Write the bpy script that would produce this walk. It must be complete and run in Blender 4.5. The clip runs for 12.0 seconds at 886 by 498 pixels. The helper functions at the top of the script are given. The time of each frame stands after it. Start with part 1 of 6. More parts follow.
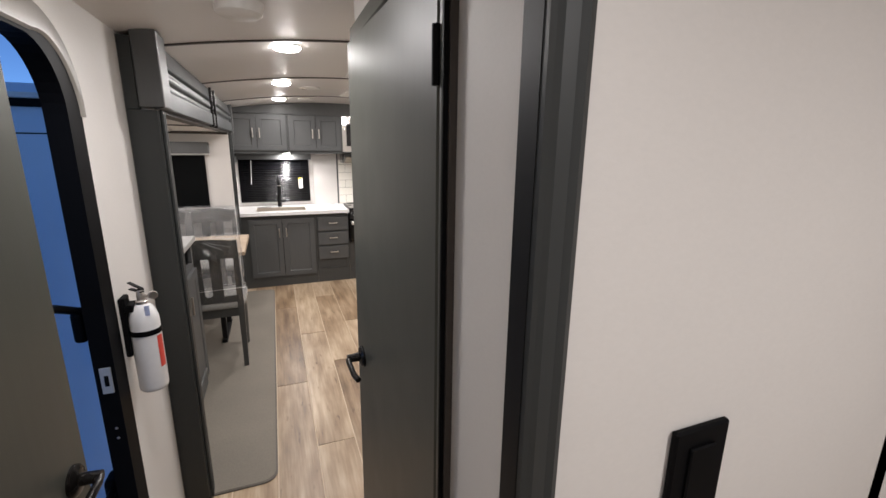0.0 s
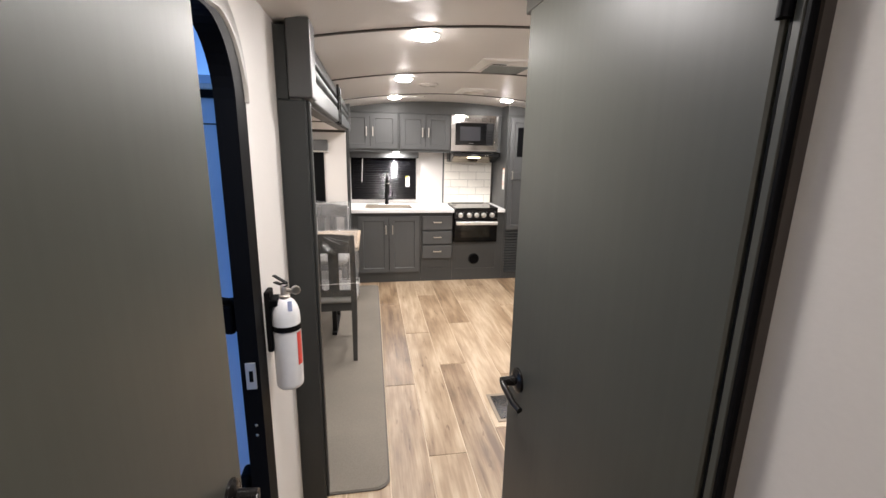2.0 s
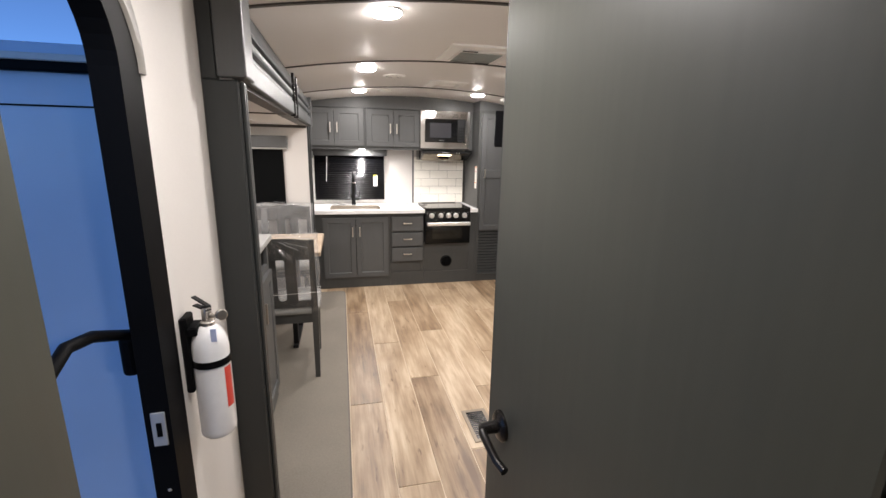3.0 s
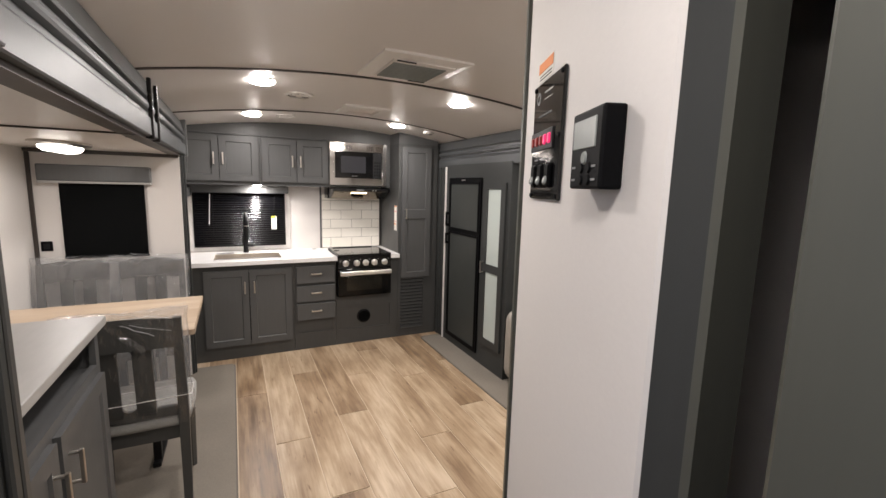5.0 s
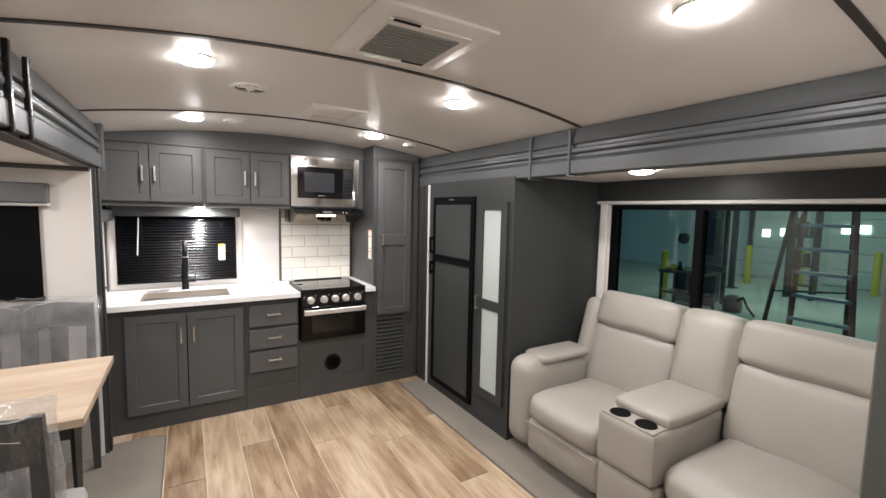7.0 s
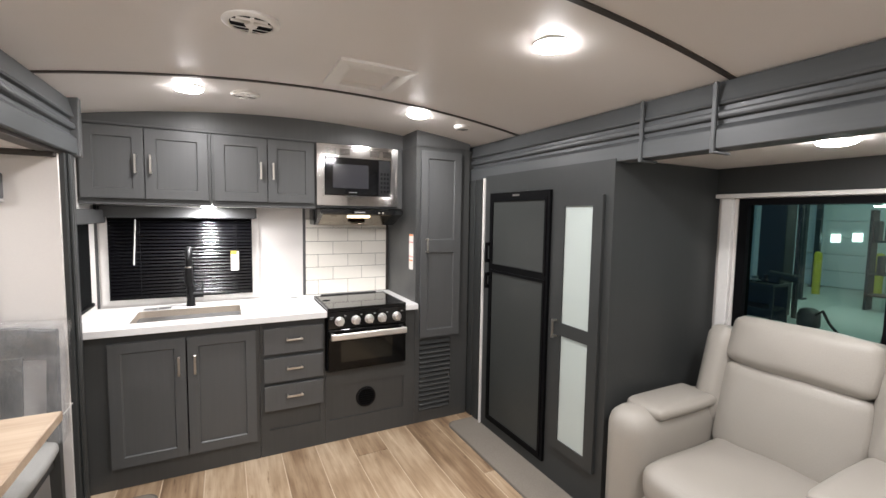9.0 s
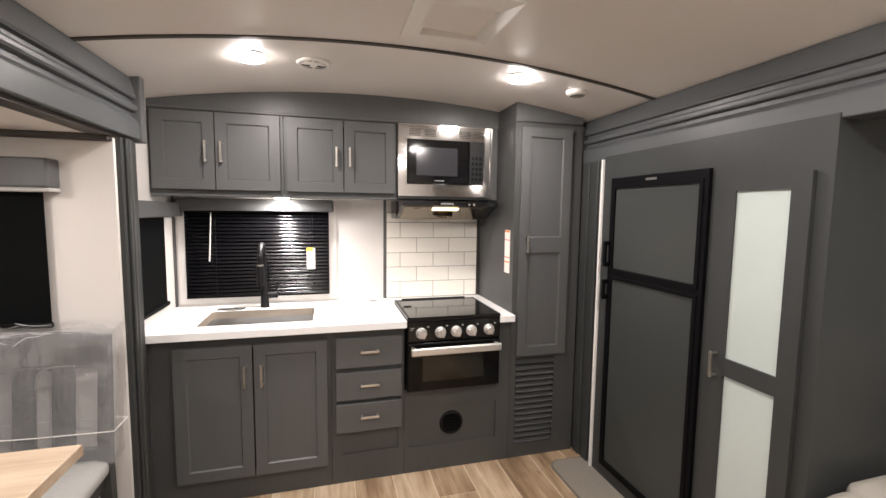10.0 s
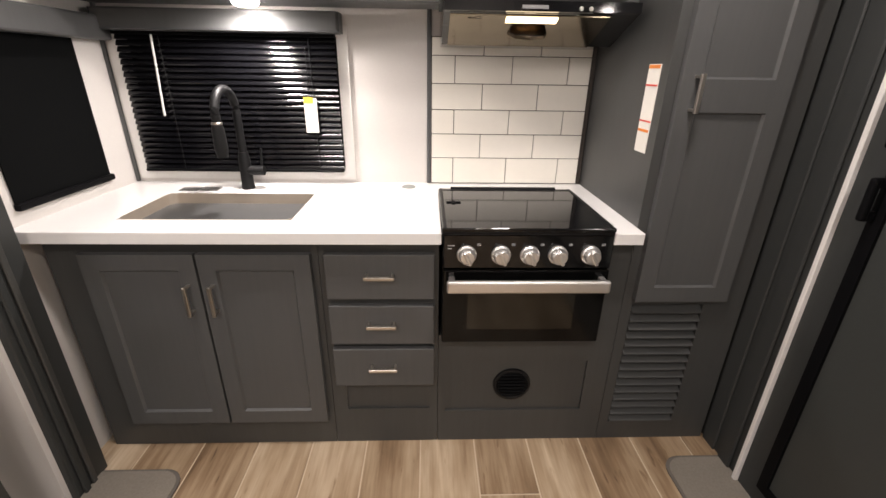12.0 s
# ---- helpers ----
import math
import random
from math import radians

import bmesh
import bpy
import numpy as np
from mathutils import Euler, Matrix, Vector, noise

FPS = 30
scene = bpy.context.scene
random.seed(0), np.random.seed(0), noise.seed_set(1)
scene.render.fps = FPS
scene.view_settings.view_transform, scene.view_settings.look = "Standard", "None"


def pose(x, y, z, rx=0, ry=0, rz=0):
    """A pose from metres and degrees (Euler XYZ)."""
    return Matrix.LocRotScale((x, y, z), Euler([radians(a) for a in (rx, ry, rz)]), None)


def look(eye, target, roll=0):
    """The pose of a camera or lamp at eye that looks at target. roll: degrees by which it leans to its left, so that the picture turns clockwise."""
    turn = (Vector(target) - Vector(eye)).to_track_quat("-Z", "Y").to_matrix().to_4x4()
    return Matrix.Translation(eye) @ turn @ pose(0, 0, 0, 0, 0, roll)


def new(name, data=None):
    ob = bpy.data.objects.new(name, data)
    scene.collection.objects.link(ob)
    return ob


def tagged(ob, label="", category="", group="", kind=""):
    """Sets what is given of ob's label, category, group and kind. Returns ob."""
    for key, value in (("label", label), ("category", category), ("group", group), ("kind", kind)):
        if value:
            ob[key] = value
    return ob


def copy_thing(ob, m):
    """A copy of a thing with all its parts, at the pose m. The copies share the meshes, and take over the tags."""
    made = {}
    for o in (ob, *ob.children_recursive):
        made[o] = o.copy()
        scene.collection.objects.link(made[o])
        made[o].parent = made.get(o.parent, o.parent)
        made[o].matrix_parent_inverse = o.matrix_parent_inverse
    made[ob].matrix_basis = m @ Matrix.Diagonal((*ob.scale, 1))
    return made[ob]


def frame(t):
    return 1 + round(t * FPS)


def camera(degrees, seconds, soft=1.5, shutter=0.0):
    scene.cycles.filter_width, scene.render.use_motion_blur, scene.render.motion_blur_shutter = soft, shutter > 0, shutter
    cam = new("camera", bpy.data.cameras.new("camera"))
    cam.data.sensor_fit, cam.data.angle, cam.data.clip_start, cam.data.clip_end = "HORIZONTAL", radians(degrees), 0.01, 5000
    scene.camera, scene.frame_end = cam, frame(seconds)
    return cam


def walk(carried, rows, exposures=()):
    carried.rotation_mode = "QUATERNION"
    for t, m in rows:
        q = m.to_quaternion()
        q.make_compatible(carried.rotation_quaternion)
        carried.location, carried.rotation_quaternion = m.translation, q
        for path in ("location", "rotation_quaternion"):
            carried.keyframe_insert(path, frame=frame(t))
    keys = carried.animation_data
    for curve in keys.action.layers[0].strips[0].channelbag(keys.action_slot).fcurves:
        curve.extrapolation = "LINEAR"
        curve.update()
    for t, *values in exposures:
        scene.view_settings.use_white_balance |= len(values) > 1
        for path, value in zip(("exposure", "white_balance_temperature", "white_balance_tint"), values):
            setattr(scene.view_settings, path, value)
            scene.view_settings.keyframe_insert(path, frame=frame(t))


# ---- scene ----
cam = camera(92.1, 12.0)
PATH = [
    (0, (0.222, -0.459, 1.674), (0.932, 1.352, 1.21), 0.7),
    (0.5, (0.172, -0.393, 1.67), (0.654, 1.492, 1.206), 0.7),
    (1, (0.124, -0.326, 1.664), (0.436, 1.595, 1.201), 0.9),
    (1.5, (0.083, -0.271, 1.653), (0.387, 1.651, 1.19), 1.1),
    (2, (0.059, -0.212, 1.635), (0.386, 1.707, 1.174), 1.1),
    (2.5, (0.074, -0.147, 1.62), (0.438, 1.765, 1.159), 1.1),
    (3, (0.125, 0.025, 1.607), (0.576, 1.919, 1.147), 1.1),
    (3.5, (0.132, 0.243, 1.598), (0.741, 2.098, 1.166), 1.2),
    (3.7, (0.138, 0.343, 1.605), (0.809, 2.18, 1.188), 1.6),
    (5.3, (0.16, 0.802, 1.613), (1.066, 2.566, 1.354), 1.4),
    (5.5, (0.16, 0.861, 1.615), (1.089, 2.616, 1.373), 1.4),
    (6, (0.184, 1.021, 1.6), (1.163, 2.752, 1.386), 1.3),
    (6.5, (0.235, 1.212, 1.599), (1.252, 2.925, 1.42), 1.3),
    (6.7, (0.257, 1.276, 1.596), (1.283, 2.983, 1.417), 1.2),
    (8.5, (0.385, 1.857, 1.522), (1.388, 3.581, 1.367), 0.9),
    (9, (0.473, 2.087, 1.535), (1.381, 3.862, 1.383), 0.9),
    (9.5, (0.584, 2.303, 1.538), (1.299, 4.164, 1.372), 0.8),
    (10, (0.636, 2.587, 1.512), (1.158, 4.510, 1.335), 0.7),
    (10.5, (0.751, 2.836, 1.434), (1.109, 4.794, 1.236), 0.6),
    (11, (0.872, 3.112, 1.421), (1.111, 5.069, 1.084), 0.8),
    (11.5, (0.932, 3.323, 1.408), (1.078, 5.239, 0.855), 1.2),
    (12, (1.010, 3.607, 1.374), (1.078, 5.451, 0.604), 0.9),
]
walk(cam, [(t, look(eye, target, roll)) for t, eye, target, roll in PATH], exposures=[(0.0, 0.1, 6350, 10), (0.5, 0.42, 6400, 10), (1.0, 0.66, 6500, 10), (1.5, 0.60, 6500, 10), (2.5, 0.62, 6350, 10), (3.0, 0.47, 6450, 10), (3.5, 0.58, 7300, 17), (5.5, -0.05, 6400, 10), (6.5, 0.22, 6350, 10), (8.5, 0.43, 6150, 9), (9.5, 0.40, 6350, 10), (10.0, 0.42, 6600, 12), (10.5, 0.38, 6300, 10), (12.0, 0.05, 6750, 13)])

# ---- world and lamps ----
world = bpy.data.worlds.new("world")
scene.world = world
world.use_nodes = True
sky = world.node_tree.nodes.new("ShaderNodeTexSky")
sky.sky_type, sky.sun_disc = "NISHITA", False
sky.sun_elevation, sky.sun_rotation = radians(38), radians(60)
sky.ozone_density, sky.dust_density, sky.altitude = 8.0, 0.0, 7000
world.node_tree.links.new(sky.outputs[0], world.node_tree.nodes["Background"].inputs[0])
world.node_tree.nodes["Background"].inputs[1].default_value = 0.15


def lamp(name, kind, place, power, size, colour=(1.0, 0.95, 0.93), aim=(0, 0, -1)):
    data = bpy.data.lights.new(name, kind)
    data.energy, data.color = power, colour
    if kind == "AREA":
        data.shape, data.size = "DISK", size
    else:
        data.shadow_soft_size = size
    ob = new(name, data)
    ob.matrix_world = look(place, Vector(place) + Vector(aim))
    return ob


def ceiling_z(x):
    """The height of the arched ceiling."""
    return 2.065 + 0.115 * (1 - ((x - 0.95) / 1.25) ** 2)


PUCKS = [(0.325, 1.97), (0.325, 3.32), (0.325, 4.59), (1.52, 2.06), (1.53, 3.32), (1.54, 4.53)]
for px, py in PUCKS:
    lamp("puck_light", "AREA", (px, py, ceiling_z(px) - 0.0225), 7.2, 0.11)
lamp("hall_light", "AREA", (0.10, 0.76, 2.0), 4.8, 0.18)
lamp("bedroom_light", "AREA", (0.9, -1.1, 2.08), 15, 0.15)
# unseen second lamp, added as fill for the hall wall strip
lamp("bedroom_light", "AREA", (0.2, -0.5, 2.0), 2.2, 0.1)
# added lamp in the unseen part of the bathroom, no fixture known
lamp("unseen_bath_light", "AREA", (1.4, 0.7, 2.1), 12, 0.15)
lamp("slide_light", "AREA", (2.40, 2.82, 1.803), 3.4, 0.09)
lamp("dinette_light", "AREA", (-0.70, 4.0, 1.735), 2.7, 0.12)
lamp("dinette_light", "AREA", (-0.70, 3.8, 1.735), 2.7, 0.12)
lamp("cabinet_light", "AREA", (0.375, 5.32, 1.552), 7.5, 0.07)
lamp("hood_lamp", "AREA", (1.34, 5.10, 1.500), 1.3, 0.08)
# two unseen broad lamps added to brighten the workshop
lamp("workshop_fill", "AREA", (12, 4, 5.5), 150, 2.5, (0.84, 1.0, 0.90))
lamp("workshop_fill", "AREA", (17, 8, 5.5), 150, 2.5, (0.84, 1.0, 0.90))

# ---- materials ----


def nodes_of(name):
    m = bpy.data.materials.new(name)
    m.use_nodes = True
    return m, m.node_tree, m.node_tree.nodes["Principled BSDF"]


def noise_node(nt, scale, stretch=(1, 1, 1), detail=4.0, source="Object", shift=None):
    tc = nt.nodes.new("ShaderNodeTexCoord")
    mp = nt.nodes.new("ShaderNodeMapping")
    mp.inputs["Scale"].default_value = stretch
    nt.links.new(tc.outputs[source], mp.inputs["Vector"])
    if shift is not None:
        nt.links.new(shift, mp.inputs["Location"])
    n = nt.nodes.new("ShaderNodeTexNoise")
    n.inputs["Scale"].default_value, n.inputs["Detail"].default_value = scale, detail
    nt.links.new(mp.outputs[0], n.inputs["Vector"])
    return n.outputs["Fac"]


def scaled(nt, value, gain, base):
    n = nt.nodes.new("ShaderNodeMath")
    n.operation = "MULTIPLY_ADD"
    n.inputs[1].default_value = gain
    nt.links.new(value, n.inputs[0])
    if isinstance(base, float):
        n.inputs[2].default_value = base
    else:
        nt.links.new(base, n.inputs[2])
    return n.outputs[0]


def bumped(nt, b, value, strength, distance=0.002):
    n = nt.nodes.new("ShaderNodeBump")
    n.inputs["Strength"].default_value, n.inputs["Distance"].default_value = strength, distance
    nt.links.new(value, n.inputs["Height"])
    nt.links.new(n.outputs[0], b.inputs["Normal"])


def material(name, colour, rough=0.5, metal=0.0, spec=0.5, grain=0.05, scale=60.0, stretch=(1, 1, 1), bump=0.0, blotch=0.06, emit=None, power=1.0, coat=0.0, wear=0.06):
    """A plain surface with fine grain, large soft blotches and uneven gloss."""
    m, nt, b = nodes_of(name)
    fine = noise_node(nt, scale, stretch)
    big = noise_node(nt, 2.3, detail=2)
    total = scaled(nt, big, blotch * 2, scaled(nt, fine, grain * 2, 1.0 - grain - blotch))
    mix = nt.nodes.new("ShaderNodeVectorMath")
    mix.operation = "SCALE"
    mix.inputs[0].default_value = colour
    nt.links.new(total, mix.inputs["Scale"])
    nt.links.new(mix.outputs[0], b.inputs["Base Color"])
    nt.links.new(scaled(nt, noise_node(nt, 7.0, detail=6), wear * 2, rough - wear), b.inputs["Roughness"])
    b.inputs["Metallic"].default_value, b.inputs["Coat Weight"].default_value = metal, coat
    b.inputs["Specular IOR Level"].default_value = spec
    if bump:
        bumped(nt, b, fine, bump)
    if emit:
        b.inputs["Emission Color"].default_value = (*emit, 1)
        b.inputs["Emission Strength"].default_value = power
    return m


def ramp(nt, value, stops):
    n = nt.nodes.new("ShaderNodeValToRGB")
    while len(n.color_ramp.elements) < len(stops):
        n.color_ramp.elements.new(0.5)
    for e, (p, c) in zip(n.color_ramp.elements, stops):
        e.position, e.color = p, (*c, 1)
    nt.links.new(value, n.inputs["Fac"])
    return n.outputs[0]


def wood(name, stops, rough, along, spread, per_piece=True):
    """Streaked wood print whose grain runs along one axis, shifted and toned piece by piece."""
    m, nt, b = nodes_of(name)
    info = nt.nodes.new("ShaderNodeObjectInfo")
    comb = nt.nodes.new("ShaderNodeCombineXYZ")
    for i, k in enumerate((7.3, 3.1, 9.7)):
        nt.links.new(scaled(nt, info.outputs["Random"], k, 0.0), comb.inputs[i])
    s = [13.0, 13.0, 13.0]
    s["xyz".index(along)] = 1.7
    f = [75.0, 75.0, 75.0]
    f["xyz".index(along)] = 6.0
    shift = comb.outputs[0]
    streak = noise_node(nt, 1.0, s, 5, shift=shift)
    fine = noise_node(nt, 1.0, f, 6, shift=shift)
    knots = noise_node(nt, 2.6, [2.6 if v > 5 else 0.7 for v in s], 3, shift=shift)
    v = scaled(nt, streak, 0.62, scaled(nt, fine, 0.46, scaled(nt, knots, 0.50, -0.27)))
    if per_piece:
        v = scaled(nt, info.outputs["Random"], spread, scaled(nt, v, 1.0, -spread / 2))
    nt.links.new(ramp(nt, v, stops), b.inputs["Base Color"])
    nt.links.new(scaled(nt, fine, 0.2, rough - 0.1), b.inputs["Roughness"])
    bumped(nt, b, fine, 0.12)
    return m


def plank_print(name, stops, rough):
    """Printed oak planks: soft blotches along the grain, streaks, and short dark flecks, shifted piece by piece."""
    m, nt, b = nodes_of(name)
    info = nt.nodes.new("ShaderNodeObjectInfo")
    comb = nt.nodes.new("ShaderNodeCombineXYZ")
    for i, k in enumerate((17.3, 31.1, 9.7)):
        nt.links.new(scaled(nt, info.outputs["Random"], k, 0.0), comb.inputs[i])
    shift = comb.outputs[0]
    broad = noise_node(nt, 1.0, (6.0, 1.9, 1), 5, shift=shift)
    streak = noise_node(nt, 1.0, (24.0, 2.6, 1), 7, shift=shift)
    fine = noise_node(nt, 1.0, (90.0, 5.0, 1), 5, shift=shift)
    fleck = noise_node(nt, 1.0, (48.0, 8.0, 1), 2, shift=shift)
    v = scaled(nt, broad, 0.85, scaled(nt, streak, 0.74, scaled(nt, fine, 0.36, -0.48)))
    v = scaled(nt, info.outputs["Random"], 0.38, scaled(nt, v, 1.0, -0.20))
    spots = ramp(nt, fleck, [(0.66, (0, 0, 0)), (0.78, (1, 1, 1))])
    v = scaled(nt, spots, -0.30, v)
    nt.links.new(ramp(nt, v, stops), b.inputs["Base Color"])
    nt.links.new(scaled(nt, fine, 0.2, rough - 0.1), b.inputs["Roughness"])
    bumped(nt, b, fine, 0.12)
    return m


def glass(name, tint=(1, 1, 1), rough=0.0):
    m, nt, b = nodes_of(name)
    out = nt.nodes["Material Output"]
    nt.nodes.remove(b)
    clear = nt.nodes.new("ShaderNodeBsdfTransparent")
    clear.inputs[0].default_value = (*tint, 1)
    gloss = nt.nodes.new("ShaderNodeBsdfGlossy")
    gloss.inputs["Roughness"].default_value = rough
    fres = nt.nodes.new("ShaderNodeFresnel")
    mix = nt.nodes.new("ShaderNodeMixShader")
    nt.links.new(fres.outputs[0], mix.inputs[0])
    nt.links.new(clear.outputs[0], mix.inputs[1])
    nt.links.new(gloss.outputs[0], mix.inputs[2])
    nt.links.new(mix.outputs[0], out.inputs[0])
    return m


def wrap_film(name, veil, spread=0.55):
    """Thin crumpled clear plastic: see-through, with a faint milky veil and sharp glints on its folds."""
    m, nt, b = nodes_of(name)
    out = nt.nodes["Material Output"]
    b.inputs["Base Color"].default_value = (0.80, 0.81, 0.83, 1)
    b.inputs["Roughness"].default_value = 0.35
    clear = nt.nodes.new("ShaderNodeBsdfTransparent")
    gloss = nt.nodes.new("ShaderNodeBsdfGlossy")
    gloss.inputs["Roughness"].default_value = 0.12
    bump = nt.nodes.new("ShaderNodeBump")
    bump.inputs["Strength"].default_value, bump.inputs["Distance"].default_value = 1.0, 0.03
    nt.links.new(noise_node(nt, 13.0, (1, 1, 0.5), 3), bump.inputs["Height"])
    nt.links.new(bump.outputs[0], gloss.inputs["Normal"])
    first = nt.nodes.new("ShaderNodeMixShader")
    first.inputs[0].default_value = 0.12
    nt.links.new(clear.outputs[0], first.inputs[1])
    nt.links.new(gloss.outputs[0], first.inputs[2])
    second = nt.nodes.new("ShaderNodeMixShader")
    nt.links.new(scaled(nt, noise_node(nt, 5.0, (1, 1, 0.4), 4), spread, veil), second.inputs[0])
    nt.links.new(first.outputs[0], second.inputs[1])
    through_light = nt.nodes.new("ShaderNodeBsdfTranslucent")
    through_light.inputs[0].default_value = (0.80, 0.81, 0.83, 1)
    veil_mix = nt.nodes.new("ShaderNodeMixShader")
    nt.links.new(b.outputs[0], veil_mix.inputs[1])
    nt.links.new(through_light.outputs[0], veil_mix.inputs[2])
    nt.links.new(veil_mix.outputs[0], second.inputs[2])
    nt.links.new(second.outputs[0], out.inputs[0])
    return m


FRAME = material("grey_frame_film", (0.055, 0.0560, 0.0545), 0.42, spec=0.4, grain=0.10, scale=70, stretch=(1, 1, 0.05), bump=0.06, blotch=0.06)
GREY = material("grey_cabinet_paint", (0.080, 0.0810, 0.0810), 0.42, spec=0.4, grain=0.09, scale=70, stretch=(1, 1, 0.05), bump=0.06, blotch=0.05)
GREYX = material("grey_moulding_film", (0.068, 0.072, 0.074), 0.43, spec=0.4, grain=0.10, scale=70, stretch=(1, 0.03, 1), bump=0.02, blotch=0.05, wear=0.04)
DOORM = material("grey_door_film", (0.064, 0.065, 0.054), 0.42, spec=0.42, grain=0.10, scale=55, stretch=(1, 1, 0.03), bump=0.06, blotch=0.13)
WALL = material("linen_wall_panel", (0.635, 0.605, 0.575), 0.6, grain=0.03, scale=190, stretch=(0.5, 0.5, 1), bump=0.07, blotch=0.03)
CEIL = material("ceiling_panel", (0.72, 0.685, 0.655), 0.34, grain=0.02, scale=200, blotch=0.03, wear=0.03)
RUGM = material("grey_rug_pile", (0.195, 0.172, 0.142), 0.95, grain=0.20, scale=130, bump=0.6, blotch=0.18)
RUGE = material("rug_binding", (0.12, 0.105, 0.09), 0.8, grain=0.1, scale=300, bump=0.3)
PLANK = plank_print("vinyl_plank", [(0.08, (0.128, 0.078, 0.044)), (0.32, (0.250, 0.166, 0.098)), (0.54, (0.392, 0.286, 0.184)), (0.84, (0.575, 0.462, 0.334))], 0.36)
OAK = wood("light_oak", [(0.24, (0.225, 0.150, 0.095)), (0.45, (0.365, 0.270, 0.188)), (0.72, (0.48, 0.385, 0.285))], 0.42, "x", 0.1)
SEAM = material("floor_joint", (0.60, 0.49, 0.36), 0.7)
WHITE = material("white_quartz", (0.76, 0.75, 0.735), 0.22, grain=0.03, scale=160, blotch=0.02)
PALE = material("pale_laminate", (0.34, 0.33, 0.315), 0.4, grain=0.08, scale=60, stretch=(1, 0.2, 1))
# black plastic, also used on sheets that stand in for shade
BLACK = material("black_plastic_and_shade", (0.004, 0.004, 0.0045), 0.5, spec=0.06, grain=0.15, scale=200)
GLOSSY = material("black_glass", (0.004, 0.004, 0.0045), 0.06, wear=0.02)
MATTE = material("matte_black", (0.007, 0.007, 0.0075), 0.5, spec=0.25, grain=0.1, scale=150)
SHADE = material("black_shade_cloth", (0.004, 0.0043, 0.0045), 0.85, spec=0.05, grain=0.12, scale=260, bump=0.2)
SLATM = material("black_blind_slat", (0.004, 0.004, 0.005), 0.17, spec=0.5, wear=0.01)
SATIN = material("satin_steel", (0.78, 0.76, 0.74), 0.42, 1.0, grain=0.03, scale=90, stretch=(0.04, 1, 1))
# cabinet grey darkened: dim posts, fridge surround and casings get shade as colour
DARKG = material("shaded_grey_panel", (0.036, 0.038, 0.0372), 0.42, spec=0.27, grain=0.06, scale=70, stretch=(1, 1, 0.05), bump=0.06)
POLISH = material("polished_steel", (0.52, 0.50, 0.48), 0.085, 1.0, grain=0.02, scale=25, bump=0.15, wear=0.03)
OVEN = material("smoked_oven_glass", (0.003, 0.003, 0.003), 0.12, spec=0.22, wear=0.02)
HOODM = material("hood_filter_steel", (0.20, 0.165, 0.12), 0.12, 1.0, grain=0.06, scale=14, bump=0.1)
# daylight through the dome is put in as blue colour and glow
DOME = material("daylight_vent_dome", (0.36, 0.46, 0.56), 0.3, blotch=0.05, emit=(0.50, 0.70, 0.95), power=0.16)
NICKEL = material("brushed_nickel", (0.62, 0.58, 0.53), 0.3, 1.0, grain=0.05, scale=120)
BRONZE = material("dark_bronze", (0.012, 0.010, 0.009), 0.28, 0.4)
ALU = material("aluminium_strip", (0.66, 0.66, 0.66), 0.35, 0.6)
LEATHER = material("cream_leather", (0.300, 0.277, 0.243), 0.46, grain=0.06, scale=220, bump=0.35, blotch=0.07)
SEAT = material("grey_seat_fabric", (0.27, 0.265, 0.25), 0.8, grain=0.2, scale=300, bump=0.4)
CHAIRW = material("dark_grey_chair_wood", (0.05, 0.05, 0.047), 0.45, grain=0.15, scale=40, stretch=(1, 1, 0.1), bump=0.1)
TRIM = material("dark_brown_trim", (0.035, 0.027, 0.022), 0.5)
GLOW = material("lamp_lens", (1, 0.95, 0.85), 0.5, emit=(1, 0.94, 0.89), power=95)
BOWL = material("lit_glass_bowl", (1, 0.95, 0.88), 0.5, emit=(1, 0.94, 0.86), power=9)
STRIP = material("hood_lens", (1, 0.9, 0.7), 0.5, emit=(1, 0.8, 0.5), power=4)
PLASTIC = material("white_plastic", (0.72, 0.70, 0.67), 0.4, blotch=0.03)
TILE = material("cream_wall_tile", (0.80, 0.765, 0.69), 0.3, grain=0.03, scale=30, blotch=0.08, bump=0.05)
GROUT = material("dark_grout", (0.09, 0.075, 0.06), 0.85)
FROST = material("frosted_glass", (0.43, 0.48, 0.455), 0.22, grain=0.03, scale=200, blotch=0.03, wear=0.04)
GLASS = glass("window_glass", (0.54, 0.66, 0.60))
FILM = wrap_film("clear_plastic_wrap", -0.25, 0.48)
# light caught on the wrap's front is mixed in as a veil
HAZY = wrap_film("lit_plastic_wrap", 0.06, 0.30)
# pale film colour for painted glints on folds and edges
GLINT = material("plastic_fold_glint", (0.85, 0.86, 0.88), 0.2)
GLINT.node_tree.nodes["Principled BSDF"].inputs["Alpha"].default_value = 0.5
RED = material("red_rocker", (0.30, 0.016, 0.012), 0.35)
LIT = material("lit_red_rocker", (0.5, 0.03, 0.05), 0.4, emit=(1.0, 0.02, 0.20), power=0.75)
PLATE = material("dull_drain_plate", (0.13, 0.13, 0.125), 0.4, 0.5)
LABELM = material("grey_printed_label", (0.46, 0.43, 0.43), 0.5, grain=0.25, scale=120, stretch=(1, 1, 3))
LCD = material("lcd_screen", (0.25, 0.265, 0.25), 0.25)
INK = material("white_ink", (0.20, 0.20, 0.20), 0.6)
ORANGE = material("orange_label", (0.75, 0.22, 0.03), 0.6)
PAPER = material("paper_label", (0.75, 0.72, 0.66), 0.7)
REDINK = material("red_label", (0.65, 0.06, 0.04), 0.5)
